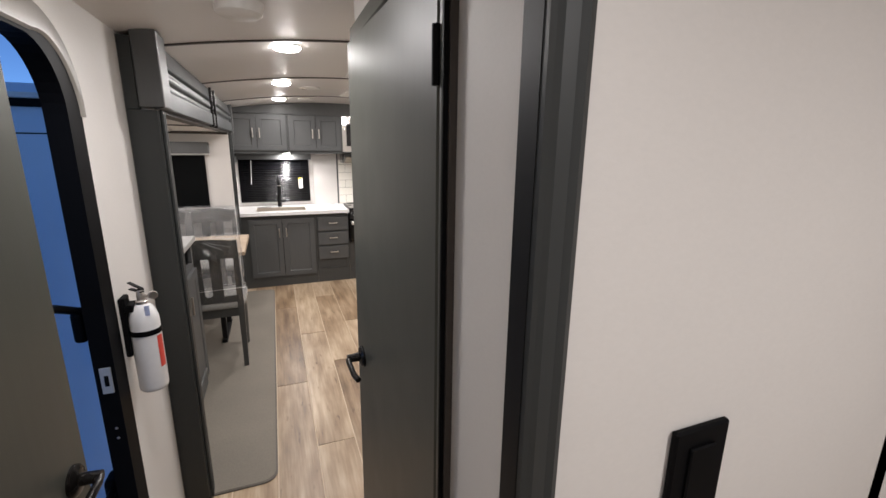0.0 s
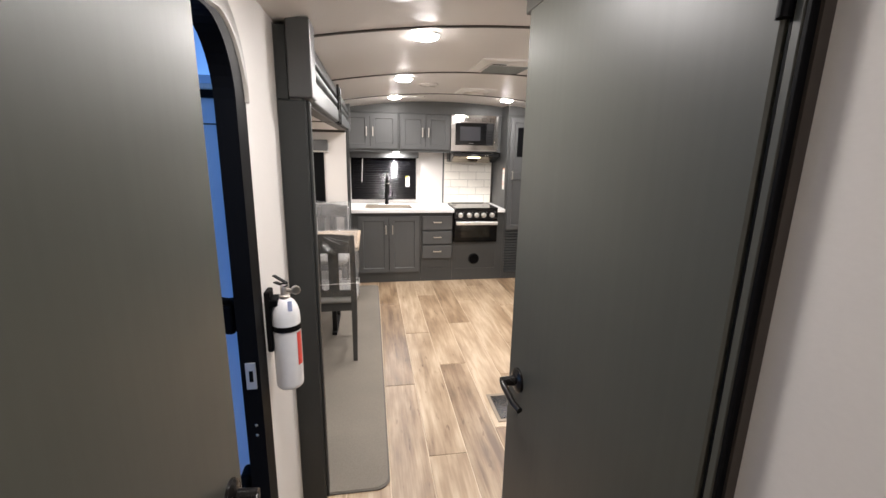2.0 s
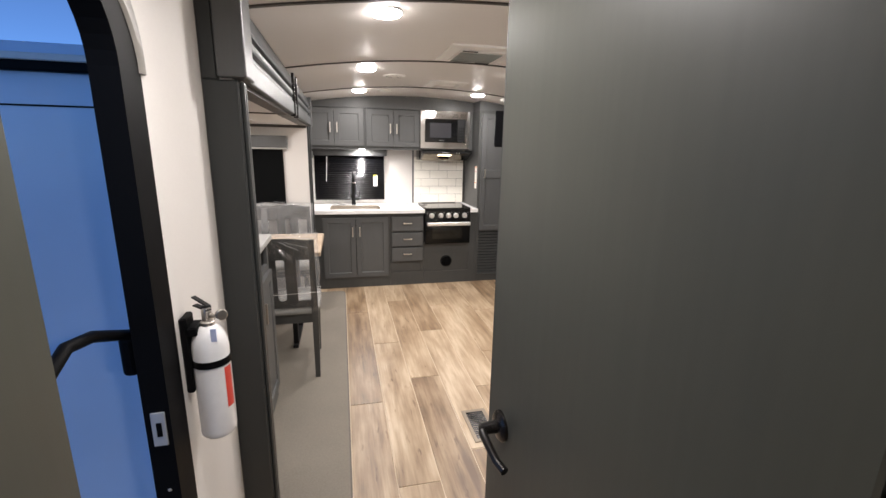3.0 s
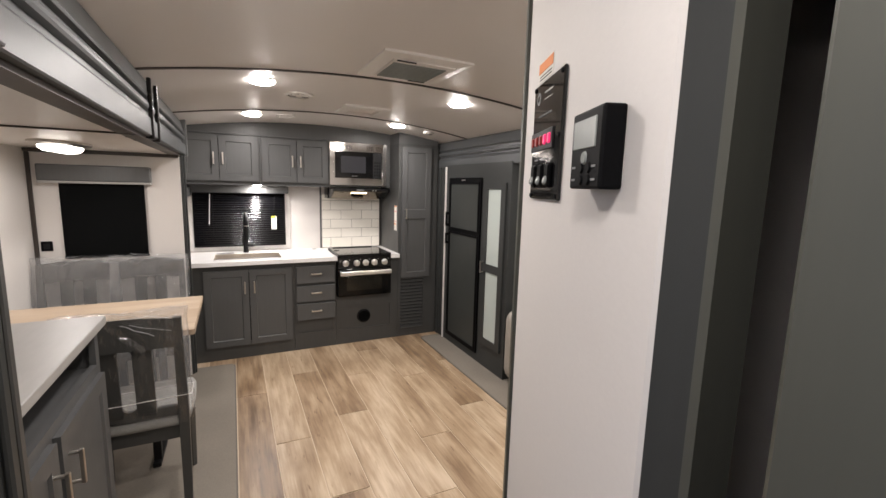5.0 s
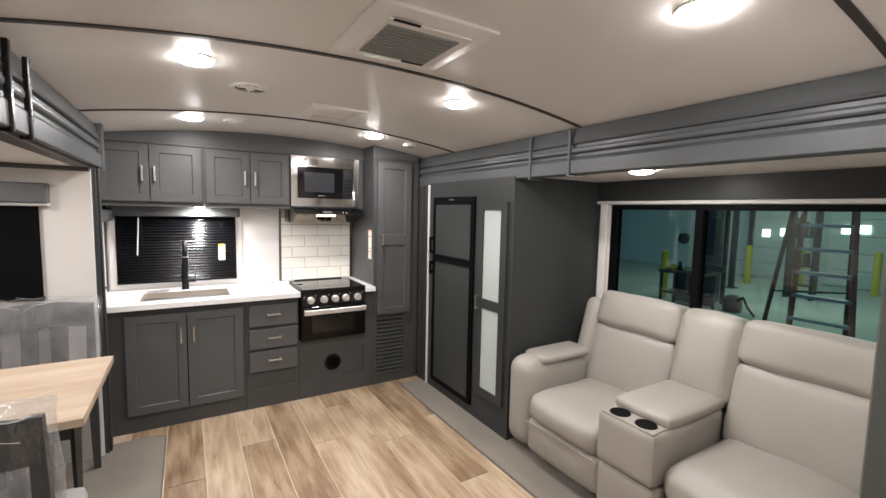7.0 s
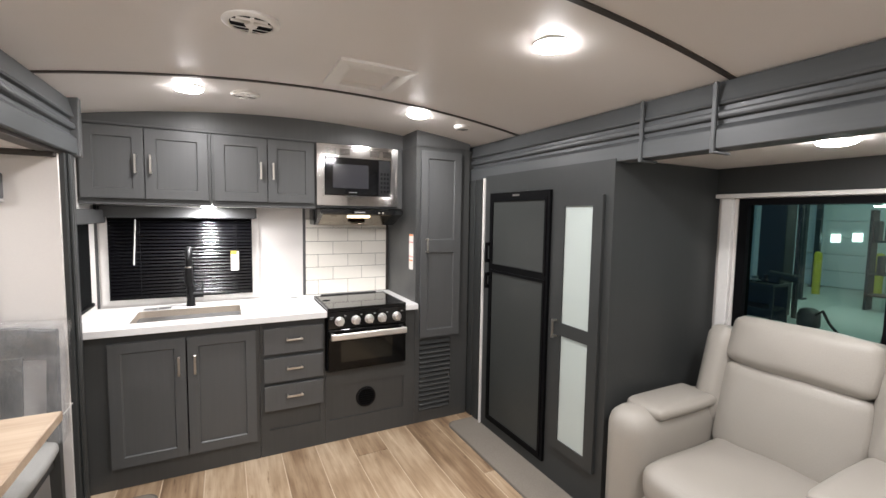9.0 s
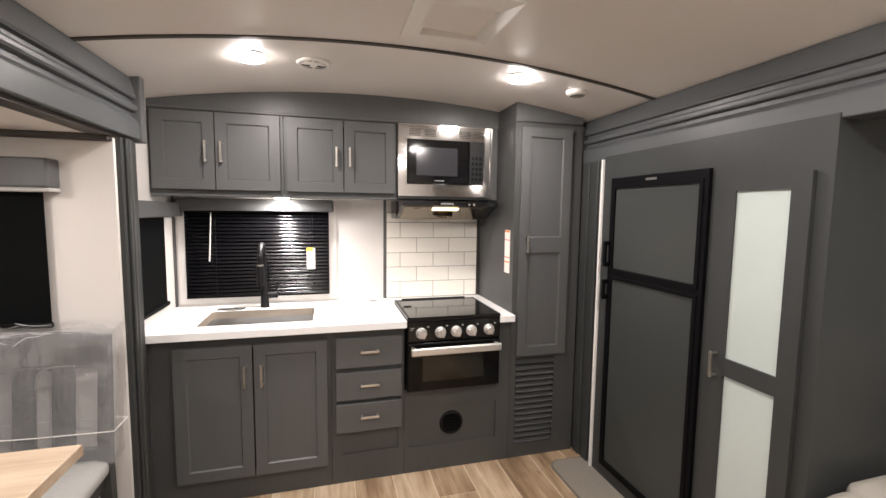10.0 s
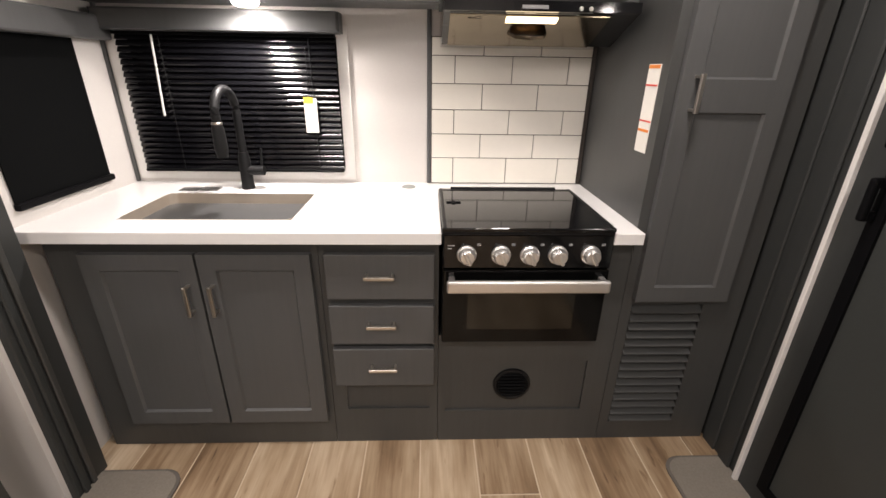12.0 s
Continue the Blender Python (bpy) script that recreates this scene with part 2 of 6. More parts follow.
CYL = material("white_enamel", (0.78, 0.77, 0.76), 0.25, blotch=0.02)
GELCOAT = material("pale_gelcoat", (0.56, 0.69, 0.88), 0.22, grain=0.02, scale=8, blotch=0.14)
SINKM = material("sink_steel", (0.60, 0.52, 0.43), 0.34, 0.65, grain=0.08, scale=26, stretch=(1, 1, 0.02), blotch=0.10)
CONC = material("concrete", (0.46, 0.465, 0.46), 0.5, grain=0.1, scale=12, blotch=0.12)
HALLW = material("hall_wall", (0.56, 0.60, 0.56), 0.7, blotch=0.06)
YELLOW = material("yellow_paint", (0.62, 0.52, 0.05), 0.5)
LADR = material("orange_fibreglass", (0.68, 0.20, 0.12), 0.5)
DARKM = material("dark_machine", (0.03, 0.032, 0.033), 0.5, grain=0.3, scale=6)

# ---- mesh helpers ----


def origin(ob):
    p = Vector((0, 0, 0))
    while ob:
        p += ob.location
        ob = ob.parent
    return p


def box(lo, hi, bevel=0.0, seg=1):
    bm = bmesh.new()
    r = bmesh.ops.create_cube(bm, size=1)
    for v in r["verts"]:
        v.co = Vector([lo[i] + (v.co[i] + 0.5) * (hi[i] - lo[i]) for i in range(3)])
    if bevel:
        bmesh.ops.bevel(bm, geom=bm.edges[:], offset=bevel, segments=seg, affect="EDGES", profile=0.5)
    return bm


def rod(a, b, r, seg=14, r2=None):
    """A cylinder or cone from a to b."""
    a, b = Vector(a), Vector(b)
    bm = bmesh.new()
    bmesh.ops.create_cone(bm, cap_ends=True, segments=seg, radius1=r, radius2=r if r2 is None else r2, depth=(b - a).length)
    bm.transform(Matrix.Translation((a + b) / 2) @ (b - a).to_track_quat("Z", "Y").to_matrix().to_4x4())
    return bm


def turned(profile, centre, axis=(0, 0, 1), seg=28):
    """A body of revolution: profile rows of (radius, height) about an axis through centre."""
    bm = bmesh.new()
    rings = []
    for r, h in profile:
        if r < 1e-5:
            rings.append([bm.verts.new((0, 0, h))])
        else:
            rings.append([bm.verts.new((r * math.cos(k * math.tau / seg), r * math.sin(k * math.tau / seg), h)) for k in range(seg)])
    for p, q in zip(rings, rings[1:]):
        for k in range(seg):
            a, b2 = p[k % len(p)], p[(k + 1) % len(p)]
            c, d = q[(k + 1) % len(q)], q[k % len(q)]
            loop = [v for i, v in enumerate((a, b2, c, d)) if v not in (a, b2, c, d)[:i]]
            if len(loop) > 2:
                bm.faces.new(loop)
    bmesh.ops.recalc_face_normals(bm, faces=bm.faces[:])
    bm.transform(Matrix.Translation(centre) @ Vector(axis).to_track_quat("Z", "Y").to_matrix().to_4x4())
    return bm


def tube(points, r, seg=12):
    """A round tube through points."""
    pts = [Vector(p) for p in points]
    bm = bmesh.new()
    rings = []
    ref = Vector((0, 0, 1))
    for i, p in enumerate(pts):
        t = (pts[min(i + 1, len(pts) - 1)] - pts[max(i - 1, 0)]).normalized()
        s = t.cross(ref)
        if s.length < 0.2:
            s = t.cross(Vector((1, 0, 0)))
        s.normalize()
        u = s.cross(t)
        rings.append([bm.verts.new(p + r * (math.cos(k * math.tau / seg) * s + math.sin(k * math.tau / seg) * u)) for k in range(seg)])
    for p, q in zip(rings, rings[1:]):
        for k in range(seg):
            bm.faces.new((p[k], p[(k + 1) % seg], q[(k + 1) % seg], q[k]))
    bm.faces.new(rings[0][::-1])
    bm.faces.new(rings[-1])
    bmesh.ops.recalc_face_normals(bm, faces=bm.faces[:])
    return bm


def extruded(profile, y0, y1, m=None):
    """A closed (x, z) profile drawn out along y."""
    bm = bmesh.new()
    a = [bm.verts.new((x, y0, z)) for x, z in profile]
    b = [bm.verts.new((x, y1, z)) for x, z in profile]
    n = len(a)
    for i in range(n):
        bm.faces.new((a[i], a[(i + 1) % n], b[(i + 1) % n], b[i]))
    bm.faces.new(a[::-1])
    bm.faces.new(b)
    bmesh.ops.recalc_face_normals(bm, faces=bm.faces[:])
    if m is not None:
        bm.transform(m)
    return bm


def slab(us, vs, holes, w0, w1, axes):
    """A slab between w0 and w1 with rectangular holes (u0, u1, v0, v1). axes names the world axes of u, v, w."""
    us = sorted(set(list(us) + [h[i] for h in holes for i in (0, 1)]))
    vs = sorted(set(list(vs) + [h[i] for h in holes for i in (2, 3)]))
    k = ["xyz".index(a) for a in axes]
    bm = bmesh.new()
    verts = {}

    def vert(u, v, w):
        if (u, v, w) not in verts:
            p = [0, 0, 0]
            p[k[0]], p[k[1]], p[k[2]] = u, v, w
            verts[(u, v, w)] = bm.verts.new(p)
        return verts[(u, v, w)]

    def solid(i, j):
        if not (0 <= i < len(us) - 1 and 0 <= j < len(vs) - 1):
            return False
        u, v = (us[i] + us[i + 1]) / 2, (vs[j] + vs[j + 1]) / 2
        return not any(h[0] < u < h[1] and h[2] < v < h[3] for h in holes)

    for i in range(len(us) - 1):
        for j in range(len(vs) - 1):
            if not solid(i, j):
                continue
            a, b, c, d = us[i], us[i + 1], vs[j], vs[j + 1]
            for w in (w0, w1):
                bm.faces.new((vert(a, c, w), vert(b, c, w), vert(b, d, w), vert(a, d, w)))
            for di, dj, p, q in ((-1, 0, (a, c), (a, d)), (1, 0, (b, c), (b, d)), (0, -1, (a, c), (b, c)), (0, 1, (a, d), (b, d))):
                if not solid(i + di, j + dj):
                    bm.faces.new((vert(*p, w0), vert(*q, w0), vert(*q, w1), vert(*p, w1)))
    bmesh.ops.recalc_face_normals(bm, faces=bm.faces[:])
    return bm


def pillow(lo, hi, r, bulge=0.0, cuts=9, m=None, crease=0.0):
    """A rounded, softly bulging upholstery block."""
    bm = bmesh.new()
    bmesh.ops.create_cube(bm, size=2)
    bmesh.ops.subdivide_edges(bm, edges=bm.edges[:], cuts=cuts, use_grid_fill=True)
    half = [(hi[i] - lo[i]) / 2 for i in range(3)]
    mid = Vector([(hi[i] + lo[i]) / 2 for i in range(3)])
    r = min(r, *(h * 0.98 for h in half))
    for v in bm.verts:
        n = v.co.copy()
        p = Vector([n[i] * half[i] for i in range(3)])
        q = Vector([max(-half[i] + r, min(half[i] - r, p[i])) for i in range(3)])
        d = p - q
        if d.length > 1e-9:
            p = q + d.normalized() * r
        for i in range(3):
            o = [j for j in range(3) if j != i]
            if abs(n[i]) > 0.999:
                p[i] += math.copysign(bulge * (1 - n[o[0]] ** 2) * (1 - n[o[1]] ** 2), n[i])
        if crease:
            p += crease * noise.noise_vector((p + mid) * 7.0)
        v.co = mid + p
    if m is not None:
        bm.transform(m)
    return bm


def shaker(w, h, th=0.02, rail=0.055, mid=None):
    """A shaker door in x and z from the origin, front at y = -th; mid: heights of a middle rail."""
    us = [0, rail, w - rail, w]
    vs = [0, rail, h - rail, h] if mid is None else [0, rail, mid[0], mid[1], h - rail, h]
    bm = bmesh.new()
    g = [[bm.verts.new((u, -th, v)) for v in vs] for u in us]
    e = 0.006
    for i in range(3):
        for j in range(len(vs) - 1):
            rim = (g[i][j], g[i + 1][j], g[i + 1][j + 1], g[i][j + 1])
            if i == 1 and j % 2 == 1:
                inner = [bm.verts.new((x, -th + 0.009, z)) for x, z in ((us[1] + e, vs[j] + e), (us[2] - e, vs[j] + e), (us[2] - e, vs[j + 1] - e), (us[1] + e, vs[j + 1] - e))]
                for k in range(4):
                    bm.faces.new((rim[k], rim[(k + 1) % 4], inner[(k + 1) % 4], inner[k]))
                bm.faces.new(inner)
            else:
                bm.faces.new(rim)
    edge = [g[i][0] for i in range(4)] + [g[3][j] for j in range(1, len(vs))] + [g[i][-1] for i in (2, 1, 0)] + [g[0][j] for j in range(len(vs) - 2, 0, -1)]
    back = [bm.verts.new((v.co.x, -0.0005, v.co.z)) for v in edge]
    for k in range(len(edge)):
        bm.faces.new((edge[k], edge[(k + 1) % len(edge)], back[(k + 1) % len(edge)], back[k]))
    bm.faces.new(back)
    bmesh.ops.recalc_face_normals(bm, faces=bm.faces[:])
    return bm


def bar_handle(length, r=0.0058, stand=0.030):
    """A squared bar pull along z from the origin, standing off towards -y."""
    return join(box((-r, -stand - r, 0), (r, -stand + r, length), 0.0015), box((-r, -stand, 0.004), (r, 0, 0.012), 0.001), box((-r, -stand, length - 0.012), (r, 0, length - 0.004), 0.001))


def join(*bms):
    out = bmesh.new()
    for b in bms:
        me = bpy.data.meshes.new("tmp")
        b.to_mesh(me)
        b.free()
        out.from_mesh(me)
        bpy.data.meshes.remove(me)
    return out


def moved(bm, m):
    bm.transform(m)
    return bm


def part(name, bm, mat, parent=None, label="", smooth=False):
    """Links a bmesh given in world metres as one mesh object, under parent if any."""
    if parent is not None:
        bm.transform(Matrix.Translation(-origin(parent)))
    me = bpy.data.meshes.new(name)
    bm.to_mesh(me)
    bm.free()
    me.materials.append(mat)
    if smooth:
        for p in me.polygons:
            p.use_smooth = True
        me.set_sharp_from_angle(angle=radians(40))
    ob = new(name, me)
    ob.parent = parent
    if label:
        tagged(ob, label)
    return ob


def thing(name, place, label, category, group="", kind=""):
    ob = new(name)
    ob.location = place
    return tagged(ob, label, category, group, kind)


def setting(name, bm, mat, label="", category="", smooth=False):
    return tagged(part(name, bm, mat, smooth=smooth), label, category, kind="structure")


# ---- large structure ----
XL, YB = -0.28, 5.49

floor = setting("floor", box((-1.2, -2.5, -0.08), (3.1, 5.6, -0.004)), SEAM, "brown wood-look vinyl plank floor of a trailer", "floor")

bm = bmesh.new()
N = 30
rows = []
for y in (-2.5, 5.6):
    for lift in (0.0, 0.06):
        rows.append([bm.verts.new((-0.32 + 2.6 * i / N, y, ceiling_z(-0.32 + 2.6 * i / N) + lift)) for i in range(N + 1)])
for i in range(N):
    bm.faces.new((rows[0][i], rows[2][i], rows[2][i + 1], rows[0][i + 1]))
    bm.faces.new((rows[1][i], rows[1][i + 1], rows[3][i + 1], rows[3][i]))
ceiling = setting("ceiling", bm, CEIL, "arched off-white ceiling panels with dark seam strips", "ceiling", smooth=True)


def arched_strip(y0, y1, drop):
    """A thin strip across the ceiling that follows its arch."""
    out = bmesh.new()
    lines = [[out.verts.new((-0.25 + 2.45 * i / 24, y, ceiling_z(-0.25 + 2.45 * i / 24) + dz)) for i in range(25)] for y, dz in ((y0, 0.002), (y0, -drop), (y1, -drop), (y1, 0.002))]
    for a, b in zip(lines, lines[1:]):
        for i in range(24):
            out.faces.new((a[i], a[i + 1], b[i + 1], b[i]))
    return out


for y in (-0.6, 0.65, 1.82, 3.06, 4.38):
    setting("trim", arched_strip(y - 0.011, y + 0.011, 0.006), TRIM, "dark brown ceiling seam strip", "trim")

# kitchen end wall with its window
setting("wall_kitchen", slab((-0.34, 2.3), (0, 2.3), [(-0.19, 0.645, 0.968, 1.495)], YB, YB + 0.07, "xzy"), WALL, "off-white linen-pattern wall panel behind the kitchen", "wall")
# left body wall: hall part with the rounded entry opening, and the kitchen part with a shaded window
E0, E1, ETOP, ER = 0.40, 1.10, 1.985, 0.22
hall_left = slab((-0.17, 1.56), (0, 2.3), [(E0, E1, 0.0, ETOP)], XL - 0.07, XL, "yzx")


def corner_fill(yc, zc, sy, r, x0, x1):
    """Rounds off the upper corner (yc, zc) of an opening; sy: +1 where the opening lies on the far side in y."""
    out = bmesh.new()
    arc = [(yc + sy * (r - r * math.cos(a)), zc - r + r * math.sin(a)) for a in [k * math.pi / 20 for k in range(11)]]
    for (ya, za), (yb, zb) in zip(arc, arc[1:]):
        p = [out.verts.new((x, y, z)) for x in (x0, x1) for y, z in ((ya, za), (yb, zb))]
        out.faces.new((p[0], p[1], p[3], p[2]))
        for x, u, v in ((x0, p[0], p[1]), (x1, p[2], p[3])):
            out.faces.new((out.verts.new((x, yc, zc)), u, v))
    return out


hall_left = join(hall_left, corner_fill(E1, ETOP, -1, ER, XL - 0.07, XL), corner_fill(E0, ETOP, 1, ER, XL - 0.07, XL))
setting("wall_left", hall_left, WALL, "off-white linen-pattern wall panel beside the entry door", "wall")
setting("wall_left_kitchen", slab((4.76, 5.49), (0, 2.3), [(4.93, 5.31, 0.98, 1.46)], XL - 0.07, XL + 0.02, "yzx"), WALL, "off-white wall panel beside the sink", "wall")
setting("wall_left_top", box((XL - 0.07, 1.56, 1.85), (XL, 4.76, 2.3)), WALL, "off-white wall above the slide-out", "wall")

# bedroom partition with its doorway, and the bedroom shell
setting("wall_bedroom", slab((XL, 2.2), (0, 2.3), [(-0.245, 0.4445, 0.0, 1.98)], -0.13, -0.10, "xzy"), WALL, "off-white partition wall of the bedroom doorway", "wall")
setting("wall_bedroom_back", box((-0.35, -2.45, 0), (2.27, -2.38, 2.3)), WALL, "plain bedroom wall", "wall")
setting("wall_bedroom_left", box((-0.35, -2.38, 0), (XL, -0.17, 2.3)), WALL, "plain bedroom wall", "wall")
setting("wall_right_front", box((2.2, -2.45, 0), (2.27, 1.5, 2.3)), WALL, "plain right-hand wall", "wall")
setting("wall_right_top", box((2.205, 1.5, 1.885), (2.27, 5.56, 2.3)), WALL, "plain wall above the slide-out", "wall")
setting("wall_right_kitchen", box((2.2, 4.93, 0), (2.27, 5.56, 2.04)), GREY, "grey wall end beside the pantry", "wall")


def casing_profile(w):
    return [(0, 0), (w, 0), (w, 0.012), (w - 0.008, 0.016), (w * 0.62, 0.012), (w * 0.55, 0.017), (w * 0.2, 0.017), (0.004, 0.012), (0, 0.008)]


def casing_upright(x, y, w, z1, towards):
    """A moulded upright casing strip, face towards -y or -x."""
    b = extruded(casing_profile(w), 0, z1)
    b.transform(Matrix(((1, 0, 0, 0), (0, 0, -1, 0), (0, 1, 0, 0), (0, 0, 0, 1))))
    b.transform(pose(x, y, 0, 0, 0, 0 if towards == "-y" else -90))
    return b


bed_frame = thing("door_frame", (0.43, -0.13, 0), "dark grey moulded casing of the bedroom doorway", "door frame", kind="structure")
part("casing", casing_upright(0.4375, -0.131, 0.042, 1.98, "-y"), DARKG, bed_frame)
part("jamb", box((0.4365, -0.1309, 0), (0.444, -0.099, 1.98)), MATTE, bed_frame, "dark inner edge of the jamb")
part("jamb", box((-0.245, -0.131, 0), (-0.237, -0.099, 1.98)), DOORM, bed_frame)
part("head", box((-0.237, -0.131, 1.965), (0.4365, -0.099, 1.98)), DOORM, bed_frame)

# hall wall on the bathroom side, with the bathroom doorway
XH = 0.484
setting("wall_hall", slab((-0.0995, 0.97), (0, 2.3), [(0.20, 0.925, 0.0, 1.97)], XH, XH + 0.045, "yzx"), WALL, "off-white hall wall with the bathroom doorway", "wall")
bath_frame = thing("door_frame", (XH, 0.95, 0), "dark grey casing of the bathroom doorway", "door frame", kind="structure")
part("casing", moved(box((0, 0, 0), (0.003, 0.042, 2.02), 0.001), pose(XH - 0.0035, 0.92, 0)), DARKG, bath_frame)
part("casing", box((XH - 0.021, 0.1665, 0), (XH - 0.001, 0.1805, 2.02), 0.003), DOORM, bath_frame)
part("casing_bead", box((XH - 0.022, 0.1600, 0), (XH - 0.001, 0.1660, 2.02), 0.001), BLACK, bath_frame, "black corner bead")
part("edge_strip", box((XH - 0.014, 0.1555, 0), (XH - 0.001, 0.1595, 2.02)), TRIM, bath_frame, "dark brown edge strip")
# black strip paints the dark hinge gap between door and casing
part("gap_shade_strip", box((XH - 0.016, 0.181, 0), (XH - 0.001, 0.1885, 2.0), 0.002), BLACK, bath_frame, "black strip for the shaded door gap")
part("jamb", box((XH - 0.004, 0.1885, 0), (XH + 0.05, 0.200, 1.97)), BLACK, bath_frame)
part("jamb", box((XH - 0.004, 0.917, 0), (XH + 0.05, 0.925, 1.97)), DOORM, bath_frame)
part("head", box((XH - 0.018, 0.1605, 1.975), (XH - 0.001, 0.96, 2.02), 0.003), DOORM, bath_frame)
ANG = pose(0.486, 0.969, 0, 0, 0, -23.2)
setting("wall_angled", moved(box((0, -0.004, 0), (0.04, 0.522, 2.3)), ANG), WALL, "off-white angled wall panel carrying the controls", "wall")
setting("trim", moved(box((-0.006, 0.508, 0), (0.05, 0.530, 2.2), 0.004), ANG), DOORM, "grey corner strip at the end of the wall", "trim")
setting("wall_bath_end", box((0.69, 1.41, 0), (2.2, 1.45, 2.3)), WALL, "plain end wall of the bathroom", "wall")
setting("wall_bath_back", box((1.2, -0.13, 0), (1.24, 1.4, 2.3)), WALL, "plain inner bathroom wall", "wall")

# left slide-out shell
LX = -1.1
setting("wall_slide_left", slab((1.55, 4.66), (0, 1.86), [], LX - 0.06, LX, "yzx"), WALL, "off-white side wall of the dinette slide-out", "wall")
setting("wall_slide_end", slab((LX, -0.2), (0, 1.80), [(-0.90, -0.46, 1.06, 1.54)], 4.64, 4.70, "xzy"), WALL, "off-white end wall of the dinette slide-out", "wall")
setting("wall_slide_near", box((LX, 1.58, 0), (-0.295, 1.63, 1.80)), GREY, "grey near end of the slide-out", "wall")
setting("ceiling_slide_left", box((LX - 0.06, 1.57, 1.80), (-0.2, 4.70, 1.86)), CEIL, "off-white ceiling of the dinette slide-out", "ceiling")
setting("trim", box((LX, 4.60, 1.775), (-0.2, 4.639, 1.799), 0.004), TRIM, "dark moulding along the slide-out ceiling", "trim")
setting("trim", box((LX, 2.96, 1.793), (-0.2, 2.98, 1.7995)), TRIM, "dark seam strip of the slide-out ceiling", "trim")
setting("trim", box((LX + 0.001, 4.617, 0.0), (LX + 0.024, 4.639, 1.775), 0.004), TRIM, "dark corner moulding of the slide-out", "trim")

VAL = [(0, 0), (0.10, 0), (0.104, 0.004), (0.104, 0.075), (0.100, 0.082), (0.078, 0.10), (0.078, 0.118), (0.096, 0.122), (0.100, 0.130), (0.100, 0.142), (0.096, 0.15), (0.078, 0.155), (0.078, 0.172), (0.094, 0.176), (0.098, 0.184), (0.094, 0.192), (0.074, 0.27), (0, 0.27)]


def valance(name, x, y0, y1, z0, side, label, height=1.0):
    """A long stepped moulding over a slide-out opening; side: +1 faces +x, -1 faces -x."""
    th = thing(name, (x, y0, z0), label, "valance", kind="structure")
    part("moulding", extruded([(x + side * d, z0 + h * height) for d, h in VAL], y0, y1), GREYX, th)
    return th


left_val = valance("slide_valance", -0.27, 1.665, 4.82, 1.81, 1, "long grey stepped moulding over the dinette slide-out", 1.0)
part("end_cap", box((-0.236, 1.535, 1.808), (-0.150, 1.672, 2.085), 0.006, 2), GREY, left_val, "grey square end block")
part("end_cap", box((-0.27, 4.815, 1.80), (-0.155, 4.86, 2.09), 0.006, 2), GREY, left_val)
part("under_strip", box((-0.26, 1.68, 1.795), (-0.19, 4.8, 1.811)), TRIM, left_val)
for y in (3.17, 3.36):
    part("clip", join(box((-0.175, y - 0.011, 1.803), (-0.157, y + 0.011, 2.07), 0.003), box((-0.27, y - 0.011, 1.796), (-0.157, y + 0.011, 1.806), 0.002)), BRONZE, left_val, "dark bronze strap")
for y0, y1 in ((1.545, 1.64), (4.66, 4.80)):
    post = thing("slide_post", (-0.22, y0, 0), "dark grey moulded post at the slide-out opening", "post", "slide-out posts", "structure")
    part("post_body", box((-0.29, y0, 0), (-0.178, y1, 1.80), 0.004), DARKG, post)
    part("bead", box((-0.1785, y0 + 0.02, 0), (-0.166, y0 + 0.045, 1.80), 0.004), DARKG, post)
    part("bead", box((-0.1785, y0 + 0.058, 0), (-0.168, y0 + 0.078, 1.80), 0.003), CHAIRW, post)
setting("slide_jamb", box((-0.29, 1.545, 1.80), (-0.2365, 1.64, 2.06), 0.004), DARKG, "grey upper end of the slide-out post", "post")
setting("trim", box((-0.292, 1.537, 0), (-0.279, 1.545, 2.06)), TRIM, "dark slim bead beside the slide-out post", "trim")

# right slide-out shell
RX = 2.99
setting("wall_slide_right", slab((1.5, 4.9), (0, 1.88), [(1.45 + 0.1, 3.44, 0.92, 1.655)], RX, RX + 0.06, "yzx"), WALL, "off-white wall behind the sofa with a wide window", "wall")
setting("wall_slide_right_near", box((2.2, 1.44, 0), (RX, 1.50, 1.88)), WALL, "plain near end of the sofa slide-out", "wall")
setting("ceiling_slide_right", box((2.2, 1.5, 1.825), (RX + 0.06, 4.92, 1.88)), CEIL, "off-white ceiling of the sofa slide-out", "ceiling")
setting("wall_slide_right_far", box((2.2, 4.86, 0), (RX, 4.92, 1.825)), GREY, "grey far end of the sofa slide-out", "wall")
right_val = valance("slide_valance", 2.25, 1.5, 5.02, 1.808, -1, "long grey stepped moulding over the sofa slide-out", 0.95)
for y in (3.10, 3.42):
    part("clip", join(box((2.137, y - 0.009, 1.80), (2.153, y + 0.009, 2.06), 0.003), box((2.137, y - 0.009, 1.793), (2.25, y + 0.009, 1.803), 0.002)), GREYX, right_val, "grey strap")
post = thing("slide_post", (2.18, 4.7, 0), "dark grey moulded post beside the refrigerator", "post", "slide-out posts", "structure")
part("post_body", box((2.145, 4.705, 0), (2.2, 4.925, 1.81), 0.004), DARKG, post)
part("bead", box((2.134, 4.74, 0), (2.146, 4.80, 1.81), 0.005), DARKG, post)
part("bead", box((2.136, 4.83, 0), (2.146, 4.90, 1.81), 0.004), DARKG, post)
part("edge_strip", box((2.126, 4.688, 0), (2.2, 4.704, 1.81), 0.002), PLASTIC, post, "bright white edge strip")

# rugs


